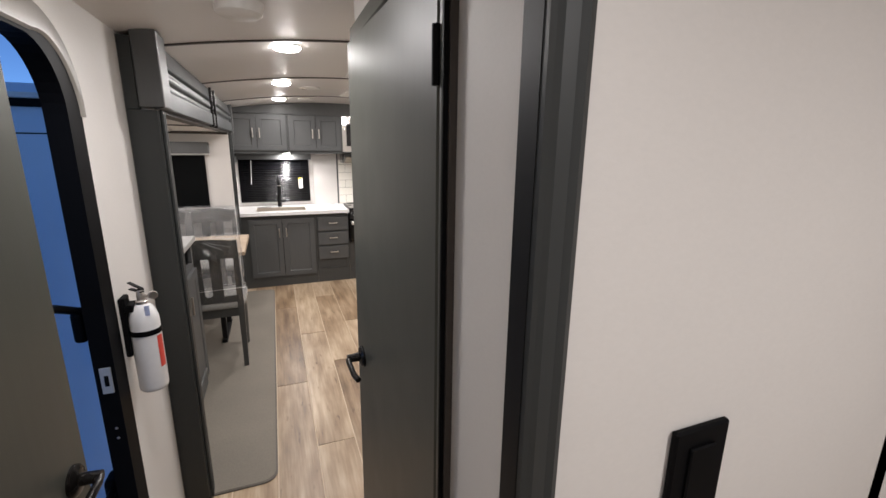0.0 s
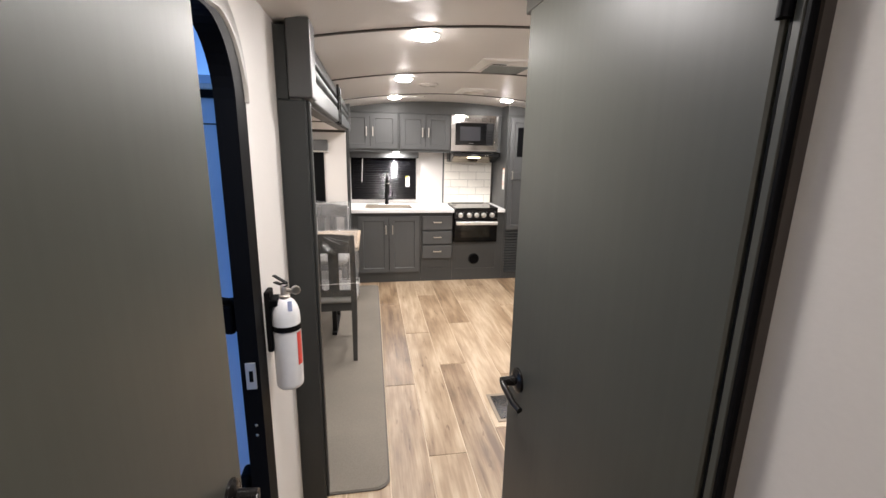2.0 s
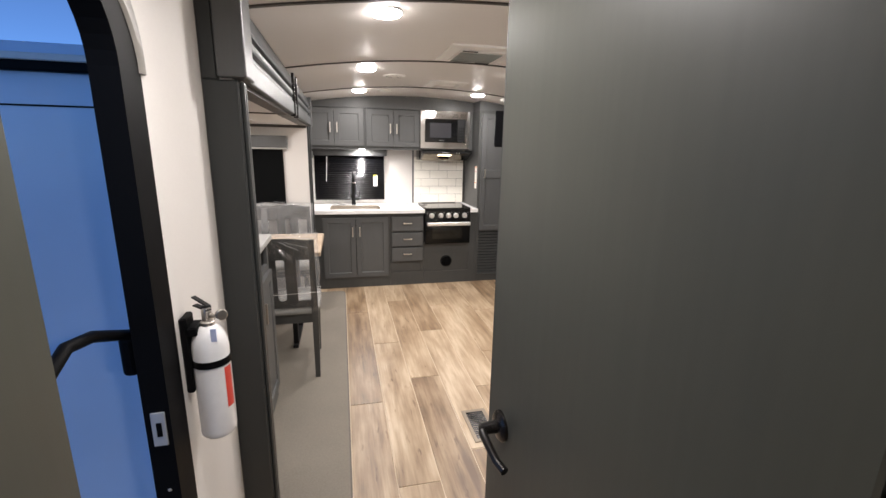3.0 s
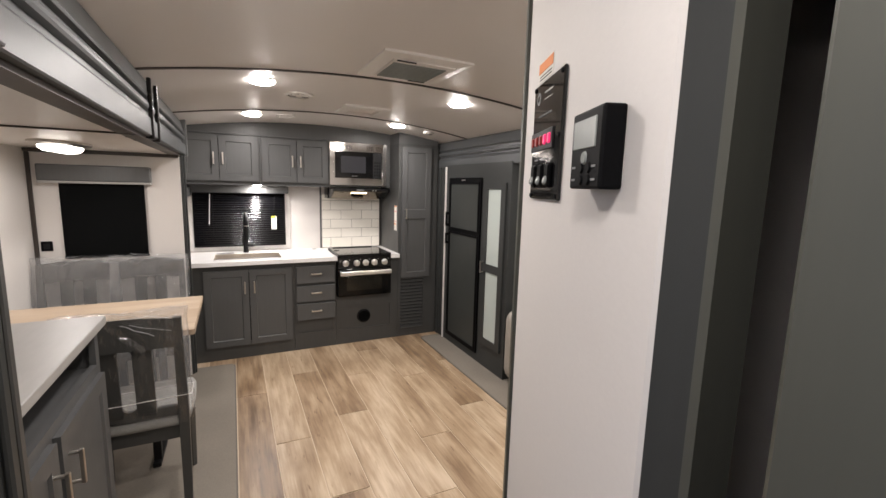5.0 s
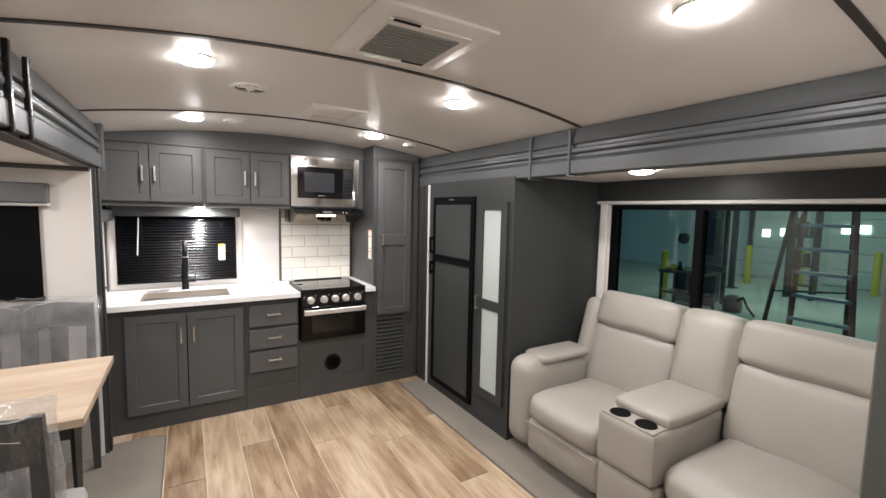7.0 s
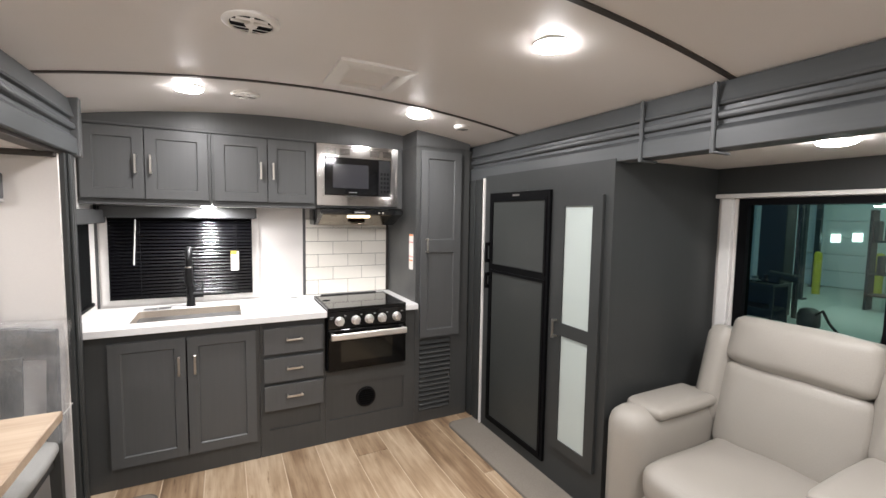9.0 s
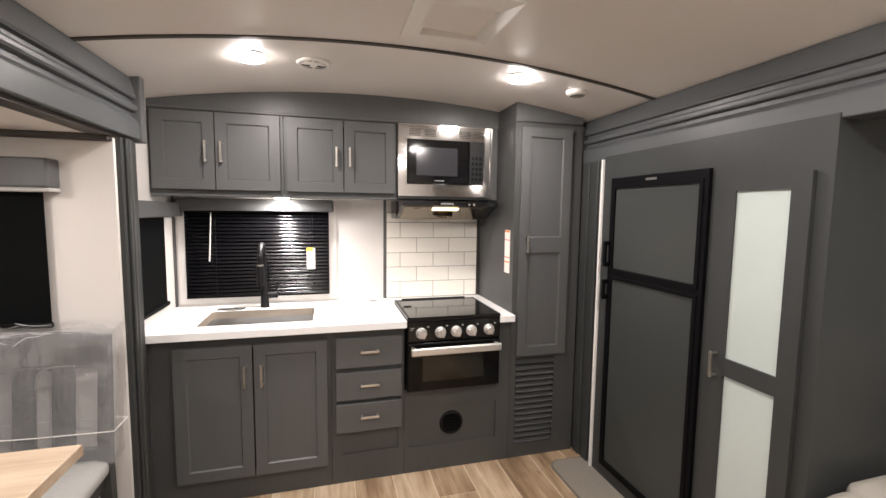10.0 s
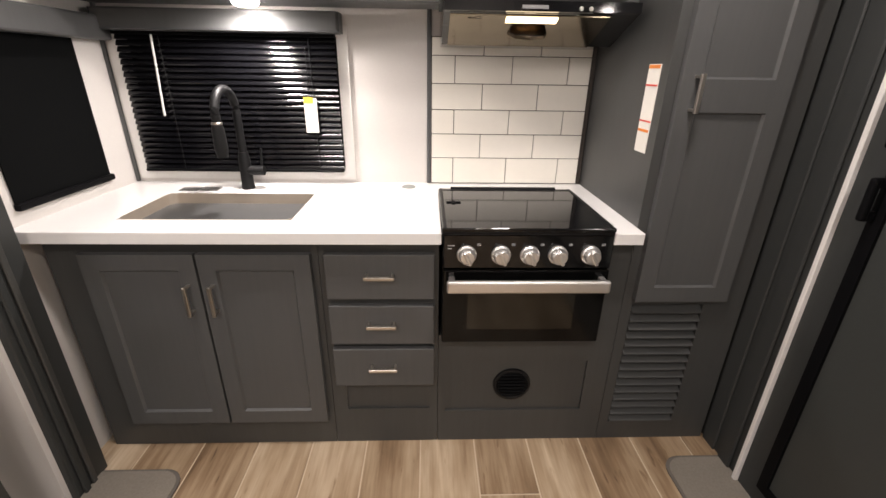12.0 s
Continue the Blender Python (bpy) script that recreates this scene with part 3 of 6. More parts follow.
def rug(x0, x1, y0, y1, label, rounded):
    """A bound strip rug with rounded corners on the aisle side."""
    th = thing("strip_rug", ((x0 + x1) / 2, (y0 + y1) / 2, 0), label, "rug", "strip rugs")

    def outline(inset, r):
        pts = []
        for cx, cy, a0, soft in ((x1, y1, 0, rounded == 1), (x0, y1, 90, rounded == -1), (x0, y0, 180, rounded == -1), (x1, y0, 270, rounded == 1)):
            rr = r if soft else 0.004
            ox, oy = (cx - inset - rr if cx == x1 else cx + inset + rr), (cy - inset - rr if cy == y1 else cy + inset + rr)
            for k in range(7 if soft else 1):
                a = radians(a0 + (15 * k if soft else 45))
                pts.append((ox + rr * math.cos(a), oy + rr * math.sin(a)))
        return pts

    for name, inset, z, mat in (("binding", 0.0, 0.007, RUGE), ("rug_surface", 0.009, 0.010, RUGM)):
        b = bmesh.new()
        top = [b.verts.new((x, y, z)) for x, y in outline(inset, 0.07)]
        low = [b.verts.new((x, y, 0.0005)) for x, y in outline(inset, 0.07)]
        b.faces.new(top)
        for i in range(len(top)):
            b.faces.new((top[i - 1], low[i - 1], low[i], top[i]))
        bmesh.ops.recalc_face_normals(b, faces=b.faces[:])
        part(name, b, mat, th)


rug(-1.09, 0.125, 1.57, 4.775, "grey bound strip rug on the dinette side of the floor", 1)
rug(1.905, 2.98, 1.52, 4.80, "grey bound strip rug under the sofa and refrigerator", -1)
# ---- hall: doors, extinguisher, controls ----


def lever(th, m, flip=1):
    """A dark lever handle with a round rose; local -y stands off the door."""
    h = part("handle", moved(turned([(0, 0), (0.033, 0), (0.033, 0.006), (0.028, 0.011), (0.014, 0.014), (0.012, 0.05), (0, 0.05)], (0, 0, 0), (0, -1, 0)), m), BRONZE, th, "dark bronze lever handle", smooth=True)
    curve = [(0, -0.045, 0), (flip * 0.02, -0.05, 0), (flip * 0.05, -0.05, -0.002), (flip * 0.085, -0.047, -0.012), (flip * 0.11, -0.04, -0.016)]
    part("lever", moved(tube(curve, 0.0085, 10), m), BRONZE, h, smooth=True)


bath_door = thing("bathroom_door", (0.47, 0.2, 0), "dark grey flush bathroom door standing slightly ajar", "door")
BD = pose(0.482, 0.191, 0, 0, 0, 2.2)
part("leaf", moved(box((-0.018, 0.0, 0.015), (0.016, 0.66, 1.955), 0.003), BD), DOORM, bath_door)
part("hinge", moved(join(rod((-0.022, -0.004, 1.765), (-0.022, -0.004, 1.85), 0.007), box((-0.0215, -0.002, 1.765), (-0.0185, 0.006, 1.85))), BD), BLACK, bath_door, "black butt hinge")
part("hinge", moved(join(rod((-0.022, -0.004, 0.28), (-0.022, -0.004, 0.365), 0.007), box((-0.0215, -0.002, 0.28), (-0.0185, 0.006, 0.365))), BD), BLACK, bath_door, "black butt hinge")
lever(bath_door, BD @ pose(-0.018, 0.588, 1.03, 0, 0, -90), 1)
lever(bath_door, BD @ pose(0.016, 0.588, 1.03, 0, 0, 90), -1)

bed_door = thing("bedroom_door", (-0.24, -0.1, 0), "dark grey flush bedroom door folded open along the wall", "door")
GD = pose(-0.236, -0.09, 0, 0, 0, -2.4)
part("leaf", moved(box((-0.034, 0.0, 0.015), (0.0, 0.66, 1.955), 0.003), GD), DOORM, bed_door)
lever(bed_door, GD @ pose(0.0, 0.60, 0.995, 0, 0, 90), -1)
part("latch_plate", moved(box((-0.028, 0.6595, 0.95), (-0.006, 0.662, 1.01)), GD), NICKEL, bed_door)

# entry opening: black frame ring, grey trim arch, threshold, strike, hand rail outside


def ring_path(inset, r, top=None, steps=10):
    """Points (y, z) up the near side, over the rounded top and down the far side of the entry opening."""
    y0, y1, z1 = E0 + inset, E1 - inset, ETOP - (inset if top is None else top)
    pts = [(y0, 0.0)]
    pts += [(y0 + r - r * math.cos(k * math.pi / 2 / steps), z1 - r + r * math.sin(k * math.pi / 2 / steps)) for k in range(steps + 1)]
    pts += [(y1 - r + r * math.sin(k * math.pi / 2 / steps), z1 - r + r * math.cos(k * math.pi / 2 / steps)) for k in range(steps + 1)]
    return pts + [(y1, 0.0)]


def ring(inset_a, r_a, inset_b, r_b, x0, x1):
    b = bmesh.new()
    pa, pb = ring_path(inset_a, r_a), ring_path(inset_b, r_b, inset_b * 0.75)
    g = [[b.verts.new((x, y, z)) for y, z in p] for p, x in ((pa, x0), (pa, x1), (pb, x1), (pb, x0))]
    for s in range(4):
        p, q = g[s], g[(s + 1) % 4]
        for i in range(len(p) - 1):
            b.faces.new((p[i], p[i + 1], q[i + 1], q[i]))
    bmesh.ops.recalc_face_normals(b, faces=b.faces[:])
    return b


entry = thing("entry_door_frame", (XL, 0.8, 0), "black rounded frame of the open entry doorway", "door frame")
part("jamb", ring(0.001, 0.219, 0.092, 0.17, XL - 0.050, XL + 0.003), BLACK, entry)
trim_arch = bmesh.new()
steps = [(E1 - ER, 1, 5.0 * k) for k in range(-1, 19)] + [(E0 + ER, -1, 90 - 5.0 * k) for k in range(0, 20)]
rows = []
for cy, side, a in steps:
    w = 0.016 + 0.050 * max(0.0, a / 90)
    ca, sa = side * math.cos(radians(a)), math.sin(radians(a))
    rows.append([trim_arch.verts.new((x, cy + (ER + d) * ca, ETOP - ER + (ER + d) * sa)) for d, x in ((0.012, XL + 0.001), (0.012, XL + 0.007), (0.004, XL + 0.012), (-w + 0.012, XL + 0.010), (-w + 0.006, XL + 0.0035))])
for p, q in zip(rows, rows[1:]):
    for k in range(4):
        trim_arch.faces.new((p[k], q[k], q[k + 1], p[k + 1]))
for p in (rows[0], rows[-1]):
    trim_arch.faces.new(p)
bmesh.ops.recalc_face_normals(trim_arch, faces=trim_arch.faces[:])
arch = part("arch_trim", trim_arch, material("taupe_plastic_trim", (0.23, 0.215, 0.195), 0.38, grain=0.04, scale=80), entry, "taupe plastic trim over the arch", smooth=True)
strike = part("strike_plate", box((XL - 0.036, 1.003, 0.925), (XL - 0.007, 1.0085, 1.010), 0.001), ALU, entry, "bright steel strike plate")
part("strike_slot", box((XL - 0.026, 1.0015, 0.95), (XL - 0.015, 1.0035, 0.985)), BLACK, strike)
for z in (0.80, 0.765):
    part("screw", turned([(0, 0), (0.005, 0), (0.003, 0.002), (0, 0.002)], (XL - 0.02, 1.0085, z), (0, -1, 0), 10), NICKEL, entry)
part("threshold", box((XL - 0.09, E0, -0.003), (XL, E1, 0.012)), ALU, entry)

rail_ob = thing("grab_rail", (-0.37, 1.05, 1.2), "black bent grab rail outside the entry doorway", "hand rail")
part("rail", tube([(-0.36, 1.10, 0.535), (-0.36, 0.93, 0.545), (-0.36, 0.82, 0.575), (-0.36, 0.74, 0.645), (-0.36, 0.69, 0.75), (-0.36, 0.675, 0.90), (-0.36, 0.69, 1.02), (-0.36, 0.72, 1.13), (-0.36, 0.77, 1.215), (-0.36, 0.85, 1.25), (-0.36, 0.93, 1.236), (-0.36, 1.10, 1.165)], 0.012), BLACK, rail_ob, smooth=True)
for z in (1.075, 0.475):
    part("bracket", box((-0.385, 1.06, z), (XL - 0.0705, 1.13, z + 0.1), 0.012, 3), BLACK, rail_ob)

ext = thing("fire_extinguisher", (-0.225, 1.19, 0.86), "white fire extinguisher with black wall bracket", "fire extinguisher")
EX, EY = -0.222, 1.155


def curved_patch(a0, a1, r, z0, z1):
    """A label wrapped round the cylinder, angles in degrees from +y."""
    b = bmesh.new()
    cols = [[b.verts.new((EX - r * math.sin(radians(a)), EY + r * math.cos(radians(a)), z)) for z in (z0, z1)] for a in [a0 + (a1 - a0) * k / 8 for k in range(9)]]
    for p, q in zip(cols, cols[1:]):
        b.faces.new((p[0], q[0], q[1], p[1]))
    return b


part("cylinder", turned([(0, 0.845), (0.036, 0.845), (0.0425, 0.852), (0.0440, 0.862), (0.0440, 1.092), (0.0425, 1.110), (0.037, 1.130), (0.028, 1.146), (0.014, 1.157), (0, 1.157)], (EX, EY, 0)), CYL, ext, smooth=True)
part("label", curved_patch(-96, -40, 0.0443, 0.90, 1.04), LABELM, ext, "grey printed label")
part("hang_tag", box((EX + 0.014, EY - 0.036, 1.122), (EX + 0.028, EY - 0.034, 1.156), 0.0005), material("pale_blue_tag", (0.42, 0.47, 0.66), 0.6), ext, "pale blue inspection tag")
part("warning_label", curved_patch(-128, -97, 0.0444, 0.93, 1.045), REDINK, ext, "red warning label")
part("strap", turned([(0.044, 1.052), (0.0465, 1.052), (0.0465, 1.070), (0.044, 1.070)], (EX, EY, 0)), BLACK, ext)
part("bracket", join(box((XL, EY - 0.028, 0.98), (XL + 0.018, EY + 0.028, 1.185), 0.004), box((XL + 0.015, EY - 0.03, 1.135), (EX - 0.018, EY + 0.03, 1.16), 0.004)), BLACK, ext)
valve = part("valve", join(turned([(0, 0), (0.016, 0), (0.017, 0.012), (0.012, 0.016), (0.012, 0.042), (0.009, 0.05), (0, 0.05)], (EX, EY, 1.152)), rod((EX, EY, 1.180), (EX + 0.034, EY - 0.014, 1.184), 0.006)), NICKEL, ext, "metal valve body", smooth=True)
part("gauge", turned([(0, 0), (0.014, 0), (0.014, 0.012), (0.012, 0.014), (0, 0.014)], (EX + 0.034, EY - 0.006, 1.184), (0.5, -0.85, 0.1), 18), NICKEL, valve, "round pressure gauge", smooth=True)
part("trigger", join(moved(box((-0.008, -0.012, 0), (0.008, 0.045, 0.005), 0.002), pose(EX, EY, 1.195, 4, 0, 50)), moved(box((-0.007, -0.012, 0), (0.007, 0.050, 0.005), 0.002), pose(EX, EY, 1.208, 14, 0, 50)), rod((EX - 0.011, EY - 0.004, 1.203), (EX + 0.011, EY + 0.004, 1.203), 0.004, 8)), MATTE, ext, "black squeeze levers")
part("pin_ring", tube([(EX + 0.011 + 0.012 * math.sin(k * math.tau / 12), EY - 0.012, 1.192 - 0.012 + 0.012 * math.cos(k * math.tau / 12)) for k in range(13)], 0.0012, 6), NICKEL, ext, "thin steel pin ring")

switch = thing("wall_switch", (0.70, -0.13, 1.27), "black double switch plate on the bedroom wall", "switch")
part("plate", box((0.658, -0.141, 1.205), (0.752, -0.1305, 1.335), 0.003), BLACK, switch)
part("rocker", box((0.682, -0.146, 1.23), (0.726, -0.140, 1.31), 0.002), BLACK, switch)

# controls on the angled wall; local x stands off towards the hall
CT = ANG @ pose(0, 0.001, 0)
ctl = thing("control_panel", tuple(ANG @ Vector((0, 0.35, 1.69))), "black monitor panel with red rocker switches", "control panel")
part("rocker_bezel", moved(box((-0.0085, 0.303, 1.674), (-0.005, 0.428 - 0.002, 1.706), 0.001), CT), MATTE, ctl)
part("face_plate", moved(box((-0.006, 0.270, 1.594), (0, 0.428, 1.787), 0.002), CT), GLOSSY, ctl)
for k in range(5):
    y = 0.309 + 0.0235 * k
    sw = part("rocker", moved(box((-0.011, y + 0.003, 1.682), (-0.005, y + 0.016, 1.698), 0.002), CT), LIT if k < 2 else RED, ctl, "lit red rocker switch" if k < 2 else "red rocker switch")
for k in range(3):
    y = 0.302 + 0.041 * k
    kn = part("toggle", moved(box((-0.012, y, 1.613), (-0.005, y + 0.026, 1.652), 0.004), CT), BLACK, ctl)
    part("toggle_face", moved(turned([(0, 0), (0.008, 0), (0.006, 0.003), (0, 0.004)], (-0.012, y + 0.013, 1.625), (-1, 0, 0.25), 16), CT), LCD, kn, "worn grey toggle tip")
    part("caption", moved(box((-0.0065, y + 0.002, 1.6585), (-0.0058, y + 0.022, 1.6605)), CT), INK, ctl)
part("caption", moved(box((-0.0065, 0.318, 1.765), (-0.0058, 0.366, 1.768)), CT), INK, ctl)
part("caption", moved(box((-0.0065, 0.32, 1.755), (-0.0058, 0.366, 1.7565)), CT), INK, ctl)
part("emblem", moved(turned([(0.006, 0), (0.0105, 0), (0.0105, 0.0006), (0.006, 0.0006)], (-0.006, 0.398, 1.762), (-1, 0, 0), 20), CT), INK, ctl)
for k in range(7):
    part("indicator", moved(turned([(0, 0), (0.0025, 0), (0.0015, 0.001), (0, 0.001)], (-0.006, 0.325 + 0.011 * k, 1.731), (-1, 0, 0), 8), CT), INK, ctl)
for y in (0.278, 0.420):
    for z in (1.60, 1.69, 1.78):
        part("screw", moved(turned([(0, 0), (0.0045, 0), (0.003, 0.0025), (0, 0.003)], (-0.006, y, z), (-1, 0, 0), 10), CT), BLACK, ctl)
sticker = thing("warning_sticker", tuple(ANG @ Vector((0, 0.39, 1.81))), "small orange and white warning sticker on the wall", "sticker")
part("paper", moved(box((-0.001, 0.345, 1.793), (0, 0.428, 1.826)), ANG), PAPER, sticker)
part("header", moved(box((-0.0018, 0.347, 1.808), (-0.0008, 0.426, 1.824)), ANG), ORANGE, sticker, "orange header band")
for k in range(2):
    part("print_line", moved(box((-0.0016, 0.352, 1.796 + 0.005 * k), (-0.0008, 0.42, 1.7975 + 0.005 * k)), ANG), MATTE, sticker)

thermo = thing("thermostat", tuple(ANG @ Vector((0, 0.11, 1.65))), "black square thermostat with a grey screen", "thermostat")
part("body", moved(box((-0.025, 0.079, 1.612), (0, 0.166, 1.698), 0.003, 2), ANG), BLACK, thermo)
part("screen", moved(box((-0.0265, 0.0935, 1.656), (-0.024, 0.1569, 1.688), 0.0008), ANG), LCD, thermo, "grey blank display")
part("button", moved(turned([(0, 0), (0.0075, 0), (0.006, 0.002), (0, 0.002)], (-0.025, 0.1225, 1.646), (-1, 0, 0), 18), ANG), LCD, thermo, "round grey button")
for y in (0.1089, 0.1298):
    for z in (1.622, 1.635):
        part("button", moved(turned([(0, 0), (0.0065, 0), (0.005, 0.002), (0, 0.002)], (-0.025, y, z), (-1, 0, 0), 14), ANG), BLACK, thermo)
for y in (0.0899, 0.1479):
    for z in (1.621, 1.635):
        part("caption", moved(box((-0.0258, y, z), (-0.0245, y + 0.010, z + 0.0025)), ANG), INK, thermo)

# ---- ceiling fixtures ----


def ceiling_lamp(x, y, z, r, label, group):
    th = thing("ceiling_light", (x, y, z), label, "ceiling light", group)
    part("trim_ring", turned([(r * 1.07, 0.004), (r * 1.07, -0.002), (r * 1.02, -0.005), (r, -0.004), (r, 0.004)], (x, y, z)), PLASTIC, th, smooth=True)
    part("lens", turned([(r, -0.003), (r * 0.97, -0.009), (r * 0.85, -0.015), (r * 0.6, -0.0195), (0, -0.021)], (x, y, z)), GLOW, th, "glowing frosted lens", smooth=True)


for px, py in PUCKS:
    ceiling_lamp(px, py, ceiling_z(px), 0.066, "small round lit ceiling light in the arched ceiling", "ceiling lights")
ceiling_lamp(0.10, 0.76, ceiling_z(0.10), 0.048, "small round lit ceiling light over the hall", "ceiling lights")
ceiling_lamp(2.40, 2.82, 1.826, 0.060, "small round lit light in the sofa slide-out ceiling", "ceiling lights")
ceiling_lamp(0.375, 5.32, 1.590, 0.045, "small round lit light under the wall cabinets", "ceiling lights")

din = thing("dinette_lamp", (-0.7, 3.95, 1.8), "oval nickel ceiling lamp with two lit glass bowls", "ceiling light")
oval = turned([(0, 0.0), (0.1, 0.0), (0.1, -0.012), (0.085, -0.022), (0, -0.022)], (0, 0, 0), seg=32)
part("base", moved(oval, Matrix.Translation((-0.70, 3.90, 1.80)) @ Matrix.Diagonal((1.3, 2.6, 1, 1))), NICKEL, din, smooth=True)
for y in (3.80, 4.0):
    part("bowl", turned([(0.075, -0.018), (0.072, -0.035), (0.05, -0.052), (0, -0.058)], (-0.70, y, 1.80)), BOWL, din, "lit frosted glass bowl", smooth=True)


def round_vent(x, y, z, r, label):
    th = thing("ceiling_vent", (x, y, z), label, "ceiling vent", "round ceiling vents")
    part("rim", turned([(r, 0.004), (r, -0.006), (r * 0.92, -0.012), (r * 0.76, -0.012), (r * 0.72, -0.002), (r * 0.72, 0.004)], (x, y, z)), PLASTIC, th, smooth=True)
    # shallow black disc stands in for the dark of the duct
    part("throat_shade", turned([(0, -0.0105), (r * 0.73, -0.0105), (r * 0.73, 0.002), (0, 0.002)], (x, y, z)), BLACK, th)
    part("blade", box((x - 0.006, y - r * 0.72, z - 0.0150), (x + 0.006, y + r * 0.72, z - 0.0106), 0.001), PLASTIC, th)
    part("hub", turned([(0, -0.017), (r * 0.20, -0.016), (r * 0.24, -0.0106), (0, -0.0106)], (x, y, z)), PLASTIC, th, smooth=True)
    for k in (-2, -1, 1, 2):
        w = 0.74 * r * math.sqrt(max(0.05, 1 - (k / 2.9) ** 2))
        part("slat", moved(box((-w, -0.0052, -0.001), (w, 0.0052, 0.001)), pose(x, y + k * r * 0.26, z - 0.0135, 24 if k > 0 else -24, 0, 0)), PLASTIC, th)


round_vent(0.565, 3.69, ceiling_z(0.565), 0.090, "round white ceiling air vent with slats")
round_vent(1.25, 2.0, ceiling_z(1.25), 0.08, "round white ceiling air vent with slats")
round_vent(0.585, 4.66, ceiling_z(0.585), 0.074, "small round white ceiling vent")
det = thing("smoke_detector", (1.86, 4.55, ceiling_z(1.86)), "small round white detector on the ceiling", "detector")
part("body", turned([(0, -0.020), (0.040, -0.020), (0.052, -0.012), (0.056, 0.004), (0, 0.004)], (1.86, 4.55, ceiling_z(1.86))), PLASTIC, det, smooth=True)
for k in range(-2, 3):
    w = 0.036 * math.sqrt(1 - (k / 3.2) ** 2)
    part("grille_slot", moved(box((-w, -0.0025, -0.001), (w, 0.0025, 0.001)), pose(1.86, 4.55 + 0.013 * k, ceiling_z(1.86) - 0.0205)), LCD, det)
puck = thing("hall_ceiling_light", (0.1, 0.85, ceiling_z(0.1)), "round white ceiling fixture over the hall", "ceiling light")
part("body", turned([(0, -0.04), (0.06, -0.04), (0.075, -0.03), (0.08, 0.006), (0, 0.006)], (0.15, 1.27, ceiling_z(0.15))), PLASTIC, puck, smooth=True)


def hatch(x0, x1, y0, y1, label, depth):
    """A bevelled square ceiling frame with an inner panel."""
    z = ceiling_z((x0 + x1) / 2)
    th = thing("roof_vent", ((x0 + x1) / 2, (y0 + y1) / 2, z), label, "roof vent", "roof vents")
    b = bmesh.new()
    loops = []
    for inset, dz in ((0, 0.012), (0, -0.012), (0.05, -0.020), (0.062, -0.020), (0.066, -0.024 + depth)):
        loops.append([b.verts.new((x, y, z + dz)) for x, y in ((x0 + inset, y0 + inset), (x1 - inset, y0 + inset), (x1 - inset, y1 - inset), (x0 + inset, y1 - inset))])
    for p, q in zip(loops, loops[1:]):
        for i in range(4):
            b.faces.new((p[i], p[(i + 1) % 4], q[(i + 1) % 4], q[i]))
    part("rim", b, PLASTIC, th)
    part("panel", box((x0 + 0.064, y0 + 0.064, z - 0.029 + depth), (x1 - 0.064, y1 - 0.064, z - 0.022 + depth)), DOME if depth > 0.01 else CEIL, th)
    return th


ac = hatch(0.755, 1.185, 2.53, 2.97, "white square air-conditioner ceiling frame with a filter panel", 0.004)
for k in (0, 1):
    part("slot", box((0.83 + 0.17 * k, 2.58 + 0.31 * k, ceiling_z(0.96) - 0.031), (0.92 + 0.17 * k, 2.59 + 0.31 * k, ceiling_z(0.96) - 0.027)), BLACK, ac)
for k in range(12):
    part("slat", box((0.83, 2.63 + 0.022 * k, ceiling_z(0.96) - 0.030), (1.09, 2.642 + 0.022 * k, ceiling_z(0.96) - 0.024)), LCD, ac)
hatch(0.91, 1.25, 3.88, 4.25, "white recessed roof vent hatch", 0.05)

reg = thing("floor_register", (0.88, 2.16, 0), "dark bronze floor air register set in the planks", "floor register")
part("rim", slab((0.805, 0.955), (2.005, 2.305), [(0.826, 0.934, 2.03, 2.28)], 0.0, 0.005, "xyz"), material("tan_metal", (0.24, 0.19, 0.14), 0.4, 0.3), reg, "tan metal rim")
part("well", box((0.826, 2.03, -0.003), (0.934, 2.28, 0.0)), BLACK, reg)
for k in range(14):
    part("slat", moved(box((-0.053, -0.005, -0.0008), (0.053, 0.005, 0.0008)), pose(0.88, 2.04 + 0.018 * k, 0.003, 25, 0, 0)), BRONZE, reg)
# ---- kitchen ----
YF = 4.90


def carcass(name, lo, hi, label, holes=(), category="cabinet", group="base cabinets"):
    """A cabinet unit: a box body and a face with openings."""
    th = thing(name, ((lo[0] + hi[0]) / 2, lo[1], lo[2]), label, category, group)
    part("body", box((lo[0], lo[1] + 0.02, lo[2]), hi), GREY, th)
    part("face", slab((lo[0], hi[0]), (lo[2], hi[2]), list(holes), lo[1], lo[1] + 0.0205, "xzy"), FRAME, th)
    return th


def cabinet_door(th, x0, x1, z0, z1, y, handle_x=None, handle_z=0.0, length=0.11, mid=None):
    d = part("door", moved(shaker(x1 - x0, z1 - z0, th=0.023, mid=mid), pose(x0, y - 0.003, z0)), GREY, th)
    if handle_x is not None:
        part("handle", moved(bar_handle(length), pose(handle_x, y - 0.0255, handle_z)), NICKEL, d, "brushed nickel bar handle")
    return d


